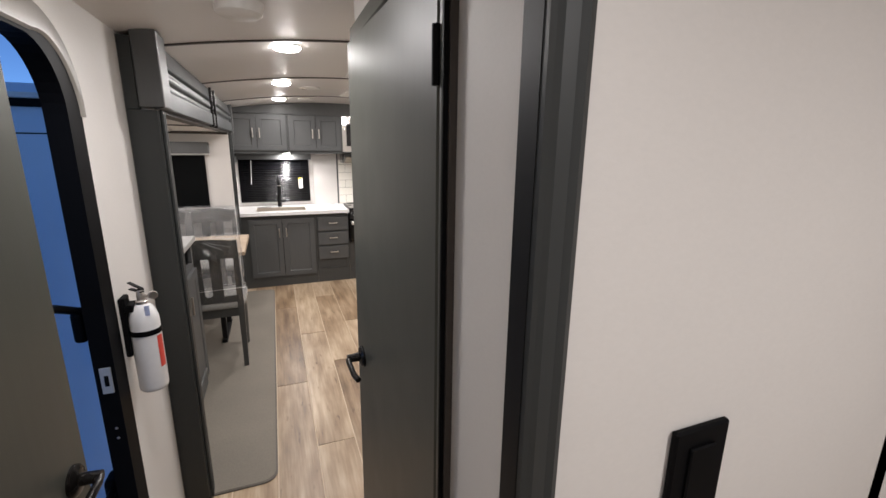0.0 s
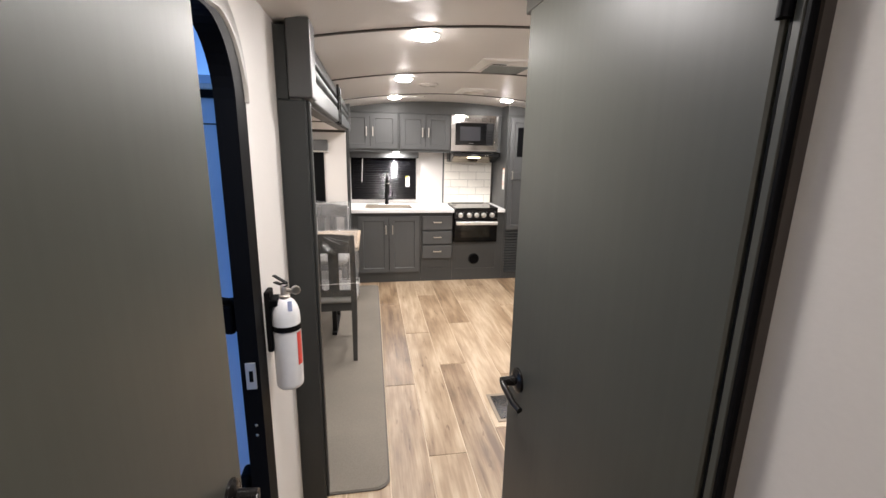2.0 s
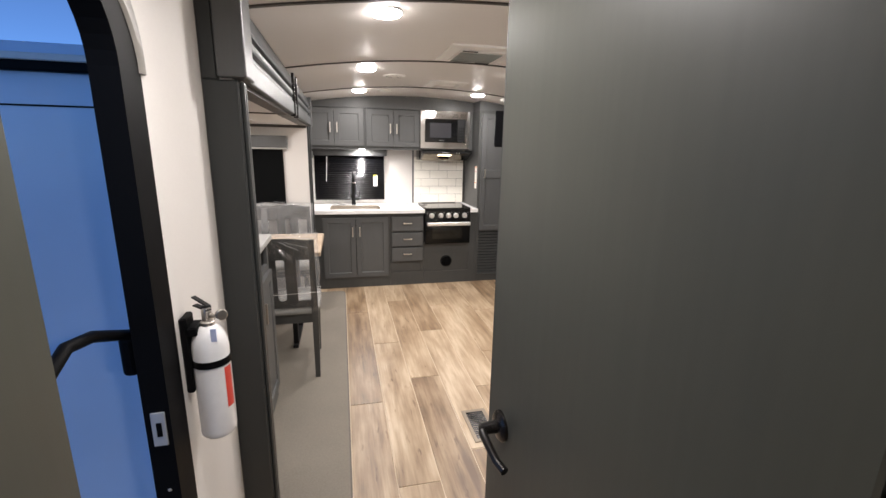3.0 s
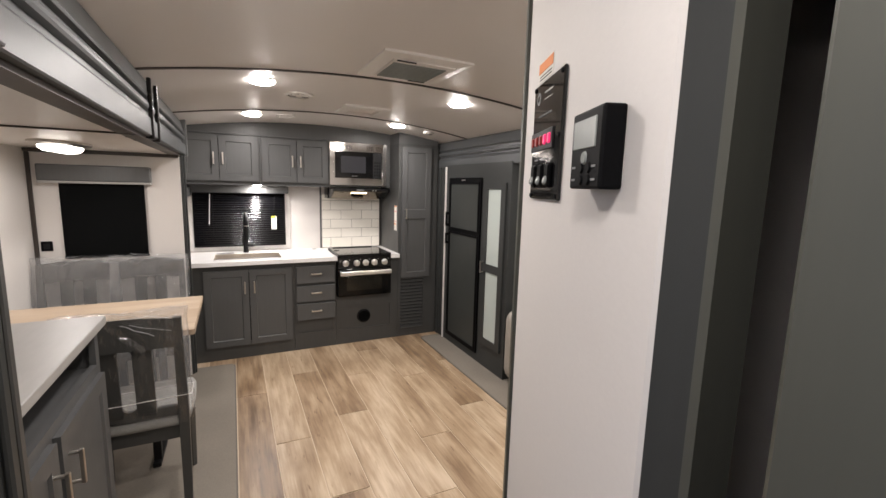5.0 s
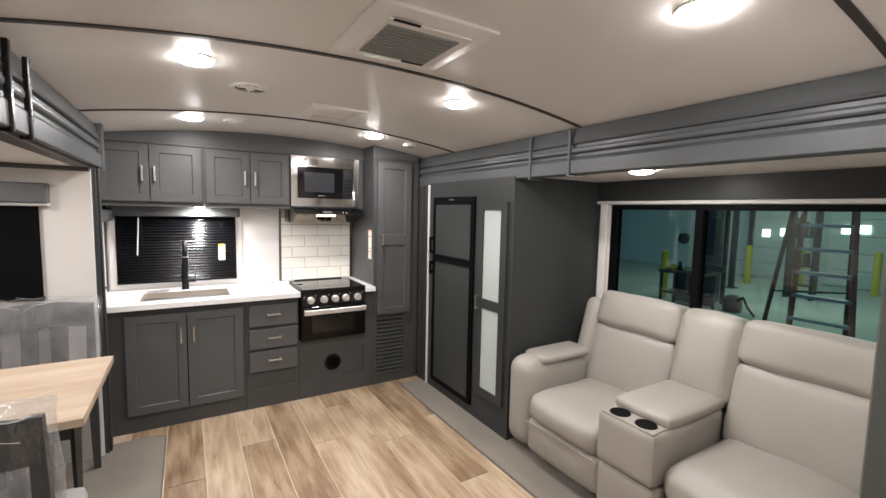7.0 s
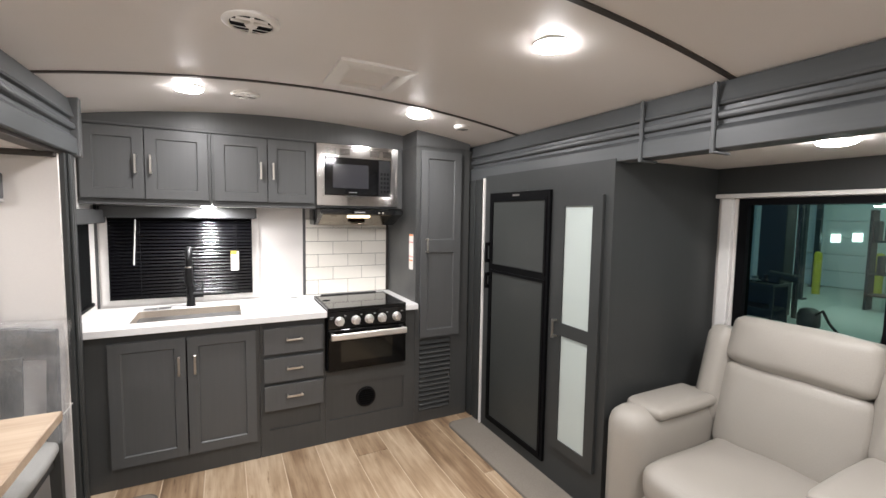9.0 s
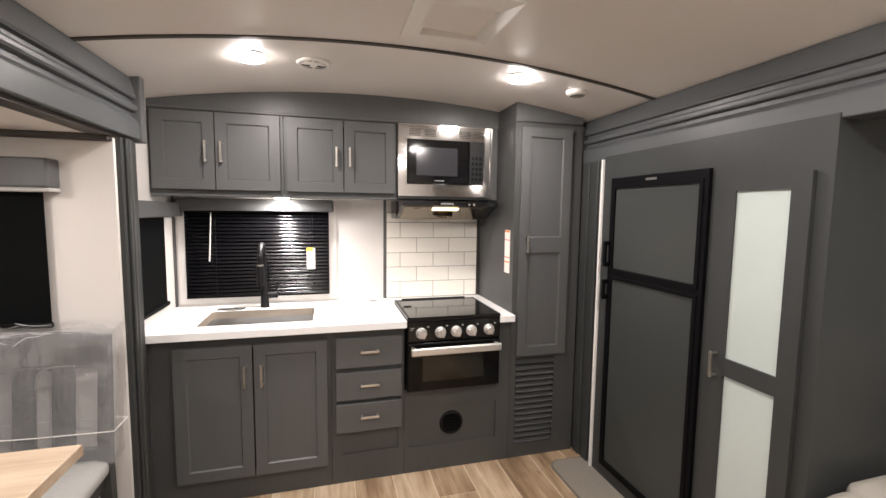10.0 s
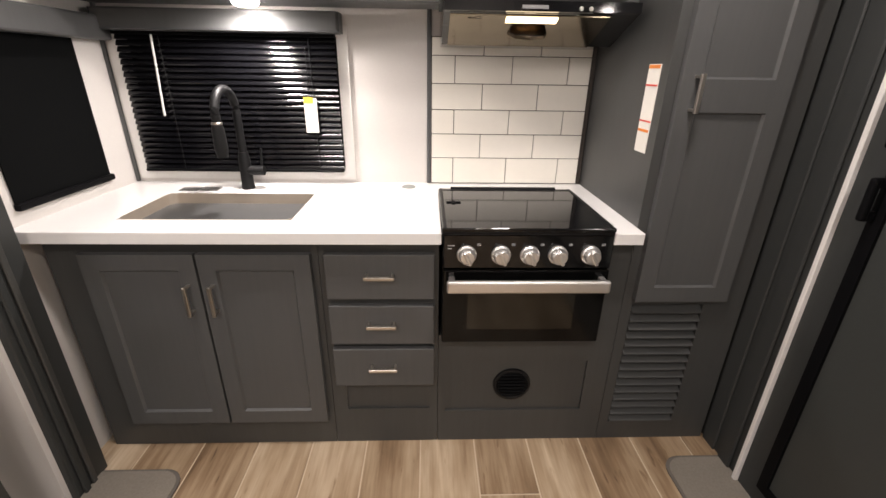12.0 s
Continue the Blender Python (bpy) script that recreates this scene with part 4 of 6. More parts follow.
sink_cab = carcass("sink_cabinet", (-0.215, YF, 0.0), (0.648, YF + 0.57, 0.87), "dark grey sink base cabinet with two shaker doors", [(-0.08, 0.605, 0.15, 0.80)])
# black sheet paints the shade seen in the gap between the doors
part("door_gap_shade", box((-0.085, YF + 0.0125, 0.145), (0.61, YF + 0.0195, 0.805)), BLACK, sink_cab)
cabinet_door(sink_cab, -0.100, 0.259, 0.128, 0.823, YF, 0.226, 0.612)
cabinet_door(sink_cab, 0.267, 0.627, 0.128, 0.823, YF, 0.305, 0.612)
drawers = carcass("drawer_cabinet", (0.65, YF, 0.0), (1.045, YF + 0.57, 0.87), "dark grey base cabinet with three drawers", [(0.703, 1.014, 0.165, 0.292)])
part("recess_panel", box((0.70, YF + 0.008, 0.16), (1.017, YF + 0.019, 0.295)), FRAME, drawers)
for z0, z1 in ((0.660, 0.824), (0.480, 0.634), (0.298, 0.458)):
    dr = part("drawer_front", box((0.671, YF - 0.026, z0), (1.030, YF - 0.003, z1), 0.003, 2), GREY, drawers)
    part("handle", moved(bar_handle(0.10), pose(0.80, YF - 0.0255, (z0 + z1) / 2 + 0.01, 0, 90, 0)), NICKEL, dr, "brushed nickel bar handle")
range_cab = carcass("range_cabinet", (1.047, YF, 0.0), (1.690, YF + 0.57, 0.50), "dark grey cabinet below the range with a recessed panel", [(1.075, 1.605, 0.15, 0.383)])
part("recess_panel", box((1.07, YF + 0.009, 0.145), (1.61, YF + 0.019, 0.388)), FRAME, range_cab)
gr = part("heat_vent", turned([(0, 0.004), (0.058, 0.004), (0.062, 0.010), (0.070, 0.008), (0.072, 0), (0, 0)], (1.328, YF + 0.009, 0.272), (0, -1, 0)), MATTE, range_cab, "round black heat vent", smooth=True)
for k in range(-3, 4):
    w = 0.055 * math.sqrt(1 - (k / 4.0) ** 2)
    part("slat", moved(box((-w, -0.003, -0.005), (w, 0.003, 0.005)), pose(1.328, YF - 0.001, 0.272 + 0.015 * k, 35, 0, 0)), BLACK, gr)
part("side_filler", box((1.606, YF, 0.50), (1.690, YF + 0.57, 0.87)), FRAME, range_cab)

top = thing("worktop", (0.4, 4.85, 0.87), "white quartz worktop around the sink and range", "worktop")
part("slab", join(slab((-0.258, 1.050), (4.843, YB), [(-0.014, 0.555, 4.965, 5.288)], 0.872, 0.91, "xyz"), box((1.598, 4.843, 0.872), (1.692, YB, 0.91), 0.001), box((1.050, 5.335, 0.872), (1.598, YB, 0.91))), WHITE, top)
part("front_edge", box((-0.257, 4.8405, 0.8725), (1.049, 4.8428, 0.9095), 0.001), WHITE, top)
part("front_edge", box((1.599, 4.8405, 0.8725), (1.691, 4.8428, 0.9095), 0.001), WHITE, top)
sink = thing("sink", (0.27, 5.12, 0.72), "brushed stainless steel single-bowl sink", "sink")


def bowl(x0, x1, y0, y1, z0, z1, r=0.03):
    b = bmesh.new()
    loops = []
    for inset, z in ((0, z1), (0.004, z0 + 0.02), (0.022, z0)):
        pts = []
        for cx, cy, a0 in ((x1 - r, y1 - r, 0), (x0 + r, y1 - r, 90), (x0 + r, y0 + r, 180), (x1 - r, y0 + r, 270)):
            pts += [(cx + (r - inset) * math.cos(radians(a0 + 18 * k)), cy + (r - inset) * math.sin(radians(a0 + 18 * k)), z) for k in range(6)]
        loops.append([b.verts.new(p) for p in pts])
    n = len(loops[0])
    for p, q in zip(loops, loops[1:]):
        for i in range(n):
            b.faces.new((p[i], p[(i + 1) % n], q[(i + 1) % n], q[i]))
    b.faces.new(loops[-1])
    return b


part("bowl", bowl(-0.013, 0.554, 4.966, 5.287, 0.70, 0.911), SINKM, sink, smooth=True)
part("drain", turned([(0, 0.003), (0.02, 0.002), (0.036, 0.004), (0.04, 0.001)], (0.27, 5.15, 0.70)), NICKEL, sink)
tap = thing("tap", (0.26, 5.375, 0.91), "matte black gooseneck kitchen tap", "tap")
part("base", turned([(0, 0), (0.026, 0), (0.026, 0.012), (0.024, 0.02), (0.0225, 0.12), (0.018, 0.15), (0, 0.15)], (0.26, 5.375, 0.91)), MATTE, tap, smooth=True)
arc = [(0.26, 5.375, 1.05), (0.26, 5.375, 1.16), (0.26, 5.374, 1.22)]
arc += [(0.26 + 0.002 * (1 - math.cos(a)), 5.374 - 0.092 * (1 - math.cos(a)), 1.22 + 0.082 * math.sin(a)) for a in [k * math.pi / 12 for k in range(1, 13)]]
part("neck", tube(arc + [(0.264, 5.190, 1.19)], 0.0152, 14), MATTE, tap, smooth=True)
part("spray_head", turned([(0, 0), (0.018, 0), (0.0225, 0.03), (0.021, 0.095), (0.0165, 0.12), (0, 0.12)], (0.264, 5.190, 1.072)), MATTE, tap, smooth=True)
part("collar", turned([(0.0158, 0), (0.0178, 0.002), (0.0178, 0.008), (0.0158, 0.010)], (0.264, 5.190, 1.186)), NICKEL, tap, "thin steel collar", smooth=True)
lv = part("lever_hub", rod((0.27, 5.375, 0.985), (0.335, 5.375, 0.985), 0.020), MATTE, tap, smooth=True)
part("lever", rod((0.325, 5.375, 0.985), (0.335, 5.37, 1.075), 0.004), MATTE, lv)
grid = thing("drain_mat", (0.07, 5.36, 0.91), "pair of small dark drain plates on the worktop", "plate")
part("plate", box((0.0, 5.325, 0.9105), (0.075, 5.375, 0.913)), PLATE, grid)
part("plate", box((0.082, 5.33, 0.9105), (0.15, 5.38, 0.913)), PLATE, grid)
cap = thing("grommet", (0.93, 5.41, 0.91), "small round grey cap in the worktop", "cap")
part("disc", turned([(0, 0.004), (0.026, 0.004), (0.03, 0.0), (0, 0)], (0.925, 5.412, 0.9102)), LCD, cap)

# window over the sink: frame, glass, valance and blind
win = thing("window_1", (0.23, YB, 0.97), "kitchen window with a white frame behind a lowered black blind", "window", kind="structure")
part("window_frame", slab((-0.235, 0.69), (0.925, 1.53), [(-0.192, 0.647, 0.966, 1.497)], YB - 0.010, YB - 0.001, "xzy"), PLASTIC, win)
part("pane", box((-0.19, YB + 0.045, 0.968), (0.645, YB + 0.051, 1.495)), GLOSSY, win)
val = thing("blind_valance", (0.23, 5.44, 1.55), "dark grey padded valance over the sink window", "valance")
part("box", box((-0.22, 5.40, 1.497), (0.672, YB - 0.011, 1.572), 0.008, 2), GREY, val)
for x in (-0.2235, 0.672):
    part("end_cap", box((x, 5.402, 1.499), (x + 0.0035, YB - 0.012, 1.57), 0.001), GREYX, val)
part("piping", box((-0.218, 5.3975, 1.500), (0.670, 5.3998, 1.506), 0.001), GREYX, val)
blind = thing("venetian_blind", (0.23, 5.45, 0.97), "lowered black aluminium venetian blind", "blind")
slat_profile = [(0.0125 * u, 0.0022 * (1 - u * u)) for u in (-1, -0.6, -0.2, 0.2, 0.6, 1)]
slat_profile += [(u, v - 0.0007) for u, v in slat_profile[::-1]]
for k in range(23):
    crooked = pose(0, YB - 0.028, 0.984 + 0.0225 * k, 0, 0, 0) @ pose(0, 0, 0, 58 + random.uniform(-3, 3), 0, 0) @ Matrix(((0, 1, 0, 0), (1, 0, 0, 0), (0, 0, 1, 0), (0, 0, 0, 1)))
    part("slat", extruded(slat_profile, -0.19, 0.645, crooked), SLATM, blind)
part("head_rail", box((-0.19, YB - 0.045, 1.485), (0.645, YB - 0.012, 1.51)), BLACK, blind)
part("bottom_rail", box((-0.19, YB - 0.040, 0.962), (0.645, YB - 0.015, 0.972), 0.002), BLACK, blind)
part("wand", rod((-0.055, YB - 0.05, 1.19), (-0.04, YB - 0.05, 1.485), 0.004), PLASTIC, blind, "clear tilt wand")
for x in (-0.02, 0.545):
    part("cord", rod((x, YB - 0.042, 0.975), (x, YB - 0.042, 1.49), 0.0012, 6), MATTE, blind)
tag = thing("price_tag", (0.53, 5.43, 1.14), "white hang tag with a yellow top on the blind", "tag")
part("card", box((0.507, YB - 0.052, 1.13), (0.558, YB - 0.050, 1.265)), PAPER, tag)
part("stripe", box((0.507, YB - 0.0532, 1.245), (0.545, YB - 0.0515, 1.268)), YELLOW, tag)
part("cord", rod((0.53, YB - 0.051, 1.265), (0.53, YB - 0.045, 1.45), 0.001, 6), MATTE, tag)

# shaded window beside the sink
win2 = thing("window_2", (XL + 0.02, 5.12, 0.98), "side window covered by a black roller shade", "window", kind="structure")
part("pane", box((XL - 0.03, 4.93, 0.98), (XL - 0.024, 5.31, 1.46)), GLOSSY, win2)
shade2 = thing("roller_shade", (XL + 0.03, 5.12, 0.97), "lowered black roller shade on the side window", "shade")
part("cloth", moved(box((0, 4.905, 0.975), (0.004, 5.325, 1.475)), pose(XL + 0.024, 0, 0)), SHADE, shade2)
part("hem_bar", box((XL + 0.020, 4.90, 0.955), (XL + 0.040, 5.335, 0.978), 0.004), BLACK, shade2)
val2 = thing("shade_valance", (XL + 0.05, 5.1, 1.47), "dark grey padded valance over the side window", "valance")
part("box", box((XL + 0.021, 4.80, 1.462), (XL + 0.085, 5.46, 1.545), 0.008, 2), GREY, val2)
setting("trim", box((XL + 0.018, YB - 0.014, 0.91), (XL + 0.034, YB - 0.001, 1.60), 0.003), GREY, "grey corner bead of the kitchen wall", "trim")
setting("trim", box((1.003, YB - 0.012, 0.911), (1.021, YB - 0.0005, 1.60), 0.003), GREY, "grey divider strip beside the tiles", "trim")
setting("trim", box((1.672, YB - 0.012, 0.911), (1.690, YB - 0.0005, 1.50), 0.003), TRIM, "dark corner bead beside the tiles", "trim")

# wall cabinets


def arched_top(x0, x1, z0, y0, y1):
    """A fascia between z0 and the arched ceiling."""
    b = bmesh.new()
    n = 24
    g = [[b.verts.new((x0 + (x1 - x0) * i / n, y, z if z else ceiling_z(x0 + (x1 - x0) * i / n) + 0.01)) for i in range(n + 1)] for y, z in ((y0, z0), (y0, None), (y1, None), (y1, z0))]
    for s in range(4):
        for i in range(n):
            b.faces.new((g[s][i], g[s][i + 1], g[(s + 1) % 4][i + 1], g[(s + 1) % 4][i]))
    for i in (0, n):
        b.faces.new([g[s][i] for s in range(4)])
    bmesh.ops.recalc_face_normals(b, faces=b.faces[:])
    return b


YU = 5.17
for x0, x1, hx, lab in ((-0.259, 0.403, 0.054, "dark grey wall cabinet with two shaker doors over the sink"), (0.405, 1.046, 0.726, "dark grey wall cabinet with two shaker doors beside the microwave")):
    wc = carcass("wall_cabinet", (x0, YU, 1.592), (x1, YB, 2.036), lab, [(x0 + 0.04, x1 - 0.04, 1.64, 1.99)], group="wall cabinets")
    # same painted gap shade behind the wall cabinet doors
    part("door_gap_shade", box((x0 + 0.035, YU + 0.0125, 1.635), (x1 - 0.035, YU + 0.0195, 1.995)), BLACK, wc)
    cabinet_door(wc, x0 + 0.018, hx + 0.003, 1.612, 2.02, YU, hx - 0.036, 1.757)
    cabinet_door(wc, hx + 0.009, x1 - 0.016, 1.612, 2.02, YU, hx + 0.039, 1.757)
    part("light_rail", box((x0, YU - 0.001, 1.575), (x1, YU + 0.02, 1.593), 0.003), GREY, wc)
setting("fascia", arched_top(-0.259, 1.7, 2.036, YU - 0.004, YU + 0.02), GREY, "dark grey arched fascia above the wall cabinets", "fascia")
setting("trim", box((-0.259, YU - 0.012, 2.028), (1.69, YU - 0.003, 2.042), 0.003), GREY, "slim moulding under the fascia", "trim")
carcass("microwave_cabinet", (1.048, YU, 1.585), (1.690, YB, 2.036), "dark grey wall cabinet around the microwave", group="wall cabinets")

mw = thing("microwave", (1.37, YU - 0.02, 1.62), "built-in black microwave in a polished steel trim kit", "microwave")
kit = part("trim_kit", slab((1.052, 1.640), (1.605, 2.025), [(1.100, 1.588, 1.672, 1.942)], YU - 0.016, YU - 0.001, "xzy"), POLISH, mw, "polished steel trim kit")
for x0, x1, z0, z1, hole in ((1.048, 1.644, 1.601, 2.029, (1.058, 1.634, 1.611, 2.019)), (1.092, 1.596, 1.664, 1.950, (1.1005, 1.5875, 1.6725, 1.9415))):
    part("lip", slab((x0, x1), (z0, z1), [hole], YU - 0.0215, YU - 0.0162, "xzy"), POLISH, kit, "rolled steel edge")
for x0 in (1.115, 1.21, 1.43, 1.53):
    for k in range(5):
        part("vent_slot", box((x0, YU - 0.0175, 1.962 + 0.009 * k), (x0 + 0.07, YU - 0.0155, 1.965 + 0.009 * k)), MATTE, kit)
door = part("door", box((1.102, YU - 0.032, 1.675), (1.490, YU - 0.004, 1.940), 0.006, 2), GLOSSY, mw, "black glass door")
part("window", box((1.155, YU - 0.0335, 1.725), (1.415, YU - 0.031, 1.895), 0.003), material("microwave_window", (0.035, 0.035, 0.04), 0.12, grain=0.2, scale=400), door, "grey mesh window")
part("badge", box((1.27, YU - 0.0335, 1.692), (1.33, YU - 0.031, 1.699)), INK, door)
pad = part("key_pad", box((1.493, YU - 0.030, 1.675), (1.585, YU - 0.004, 1.940), 0.005, 2), MATTE, mw)
for i in range(3):
    for j in range(5):
        part("key", box((1.506 + 0.025 * i, YU - 0.0304, 1.70 + 0.032 * j), (1.523 + 0.025 * i, YU - 0.029, 1.72 + 0.032 * j), 0.001), BLACK, pad)

hood = thing("range_hood", (1.34, 5.1, 1.5), "black range hood with a lit lamp strip", "range hood")
TURN_X = Matrix(((0, 1, 0, 0), (1, 0, 0, 0), (0, 0, 1, 0), (0, 0, 0, 1)))
part("shell", extruded([(5.06, 1.572), (5.06, 1.543), (5.075, 1.540), (5.27, 1.460), (YB - 0.001, 1.460), (YB - 0.001, 1.572)], 1.055, 1.655, TURN_X), GLOSSY, hood)
part("filter", extruded([(5.085, 1.5365), (5.266, 1.4615), (5.266, 1.4575), (5.085, 1.5325)], 1.075, 1.572, TURN_X), HOODM, hood, "brushed steel filter plate")
part("lamp_strip", extruded([(5.088, 1.5317), (5.112, 1.5217), (5.112, 1.5155), (5.088, 1.5255)], 1.25, 1.41, TURN_X), STRIP, hood, "lit lamp strip")
part("badge", box((1.29, 5.0585, 1.55), (1.37, 5.0605, 1.56)), INK, hood)
for x in (1.47, 1.50):
    part("button", turned([(0, 0), (0.007, 0), (0.006, 0.003), (0, 0.003)], (x, 5.06, 1.552), (0, -1, 0), 12), NICKEL, hood)

rg = thing("range", (1.325, 4.85, 0.5), "black gas range with glass lid and five steel knobs", "range")
part("body", box((1.056, 4.868, 0.498), (1.600, 5.33, 0.905)), MATTE, rg)
lid = part("glass_lid", box((1.052, 4.836, 0.917), (1.596, 5.318, 0.929), 0.003, 2), GLOSSY, rg, "black glass lid")
part("lid_hinge", rod((1.10, 5.312, 0.932), (1.53, 5.312, 0.932), 0.006, 10), MATTE, lid)
part("latch", join(box((1.075, 5.11, 0.929), (1.128, 5.118, 0.9335), 0.002), box((1.094, 5.095, 0.929), (1.108, 5.133, 0.932), 0.002)), BLACK, lid, "small black lid latch")
for x0, x1, y0, y1 in ((1.056, 1.066, 4.84, 5.314), (1.580, 1.592, 4.84, 5.314), (1.066, 1.580, 5.288, 5.300)):
    part("border", box((x0, y0, 0.929), (x1, y1, 0.9305), 0.0006), MATTE, lid)
part("top_rim", box((1.053, 4.842, 0.904), (1.597, 5.32, 0.9165), 0.003), MATTE, rg)
pan = part("control_strip", box((1.056, 4.846, 0.788), (1.600, 4.870, 0.905), 0.004), GLOSSY, rg)
for x in (1.131, 1.240, 1.332, 1.422, 1.528):
    kn = part("knob", turned([(0, 0), (0.031, 0), (0.031, 0.008), (0.026, 0.011), (0.024, 0.03), (0.020, 0.034), (0, 0.034)], (x, 4.846, 0.838), (0, -1, 0)), SATIN, rg, "round steel knob", smooth=True)
    part("grip", moved(box((-0.006, -0.044, -0.024), (0.006, -0.032, 0.024), 0.003), pose(x, 4.846, 0.838, 0, -25, 0)), SATIN, kn)
    part("mark", box((x + 0.032, 4.8445, 0.868), (x + 0.044, 4.8462, 0.876)), INK, pan)
part("mark", box((1.07, 4.8445, 0.866), (1.092, 4.8462, 0.870)), INK, pan)
part("mark", box((1.07, 4.8445, 0.856), (1.084, 4.8462, 0.860)), INK, pan)
od = part("oven_door", box((1.056, 4.846, 0.505), (1.600, 4.869, 0.782), 0.004), OVEN, rg, "black glass oven door")
part("window", box((1.14, 4.8448, 0.56), (1.50, 4.8465, 0.70), 0.0005), material("oven_window", (0.010, 0.009, 0.0065), 0.1, grain=0.2, scale=9, blotch=0.2), od, "brownish oven window")
hb = part("handle", box((1.068, 4.795, 0.722), (1.612 - 0.02, 4.815, 0.765), 0.008, 3), SATIN, od, "broad steel bar handle")
for x in (1.075, 1.565):
    part("standoff", box((x, 4.81, 0.735), (x + 0.02, 4.85, 0.76), 0.002), SATIN, hb)

# backsplash panel; its tiles follow at the end of the file
DARKSTEEL = material("dark_filter_steel", (0.15, 0.122, 0.09), 0.2, 1.0)
part("filter_octagon", rod((1.335, 5.18, 1.4975), (1.335, 5.183, 1.4885), 0.066, 8), DARKSTEEL, hood, "darker octagon on the filter")
part("filter_latch", box((1.13, 5.095, 1.525), (1.175, 5.112, 1.5315), 0.002), DARKSTEEL, hood)
splash = setting("backsplash", box((1.021, YB - 0.008, 0.911), (1.672, YB - 0.001, 1.50)), GROUT, "cream subway tile backsplash behind the range", "backsplash")

pantry = thing("pantry_cabinet", (1.9, YF, 0), "tall dark grey pantry cabinet with shaker door and louvred vent", "cabinet")
part("body", box((1.692, YF + 0.02, 0.0), (2.19, YB, 2.03)), FRAME, pantry)
part("face", slab((1.692, 2.128), (0, 2.035), [(1.728, 1.985, 0.085, 0.622)], YF, YF + 0.0205, "xzy"), FRAME, pantry)
part("crown", arched_top(1.692, 2.128, 2.03, YF, YB), GREY, pantry)
# thin black sheet stands in for the shade behind the louvres
part("vent_shade_sheet", box((1.72, YF + 0.017, 0.08), (1.99, YF + 0.019, 0.63)), BLACK, pantry)
cabinet_door(pantry, 1.722, 2.045, 0.648, 2.0, YF, 1.762, 1.272, 0.105, mid=(0.625, 0.715))
for k in range(15):
    part("louvre", moved(box((1.73, -0.018, -0.0035), (1.984, 0.018, 0.0035), 0.002), pose(0, YF + 0.006, 0.105 + 0.0355 * k, 38, 0, 0)), FRAME, pantry)
note = thing("instruction_sticker", (1.69, 4.98, 1.27), "strip of white and orange warning labels on the pantry side", "sticker")
part("paper", box((1.6895, 4.945, 1.142), (1.6918, 5.018, 1.402)), PAPER, note)
for z0, z1 in ((1.39, 1.40), (1.205, 1.213)):
    part("header", box((1.6885, 4.948, z0), (1.690, 5.015, z1)), ORANGE, note, "orange header band")
for z in (1.34, 1.235):
    part("gap_line", box((1.6885, 4.945, z), (1.690, 5.018, z + 0.005)), REDINK, note)

# ---- refrigerator unit in the sofa slide-out; local x runs towards -y ----
FX = 2.14
fbox = thing("refrigerator_surround", (FX, 4.1, 0), "tall dark grey surround built round the refrigerator and pantry", "cabinet")
part("side_panel", box((FX + 0.02, 3.552, 0.0), (RX - 0.001, 3.575, 1.824)), DARKG, fbox)
part("face", slab((3.552, 4.69), (0, 1.824), [(3.985, 4.605, 0.085, 1.70), (3.62, 3.91, 0.24, 1.64)], FX, FX + 0.0205, "yzx"), DARKG, fbox)
part("liner", box((FX + 0.05, 3.60, 0.02), (FX + 0.06, 4.68, 1.80)), BLACK, fbox)
FR = pose(FX - 0.004, 4.603, 0, 0, 0, -90)
fridge = thing("refrigerator", (FX, 4.3, 0.08), "two-door grey panelled refrigerator with black frame", "refrigerator")
part("outer_frame", moved(slab((0, 0.616), (0.087, 1.698), [(0.03, 0.586, 0.115, 1.165), (0.03, 0.586, 1.205, 1.652)], -0.012, 0.03, "xzy"), FR), BLACK, fridge, "black plastic frame")
part("badge", moved(box((0.26, -0.0135, 1.672), (0.33, -0.011, 1.683)), FR), NICKEL, fridge)
for z0, z1 in ((0.113, 1.167), (1.203, 1.654)):
    fd = part("door", moved(box((0.028, -0.008, z0), (0.588, 0.02, z1)), FR), material("refrigerator_panel", (0.038, 0.041, 0.039), 0.40, spec=0.3, grain=0.05, scale=90, bump=0.05), fridge, "flat grey door panel")
    part("door_edge", moved(slab((0.022, 0.594), (z0 - 0.006, z1 + 0.006), [(0.040, 0.576, z0 + 0.012, z1 - 0.012)], -0.017, -0.0075, "xzy"), FR), BLACK, fd)
    hz = (1.04, 1.15) if z0 < 1 else (1.22, 1.36)
    part("handle", moved(join(box((0.0, -0.05, hz[0]), (0.018, -0.03, hz[1]), 0.006, 2), box((0.002, -0.04, hz[0]), (0.016, -0.01, hz[0] + 0.025), 0.003), box((0.002, -0.04, hz[1] - 0.025), (0.016, -0.01, hz[1]), 0.003)), FR), BLACK, fd, "black pull handle")
gd = part("pantry_door", moved(slab((0, 0.325), (0.225, 1.655), [(0.063, 0.262, 0.285, 0.885), (0.063, 0.262, 0.955, 1.60)], -0.02, -0.002, "xzy"), pose(FX, 3.925, 0, 0, 0, -90)), DARKG, fbox, "grey framed pantry door")
for z0, z1 in ((0.280, 0.890), (0.950, 1.605)):
    part("pane", moved(box((0.058, -0.012, z0), (0.267, -0.006, z1)), pose(FX, 3.925, 0, 0, 0, -90)), FROST, gd, "frosted glass pane")
part("handle", moved(bar_handle(0.105), pose(FX, 3.925, 0, 0, 0, -90) @ pose(0.03, -0.019, 0.87)), NICKEL, gd)

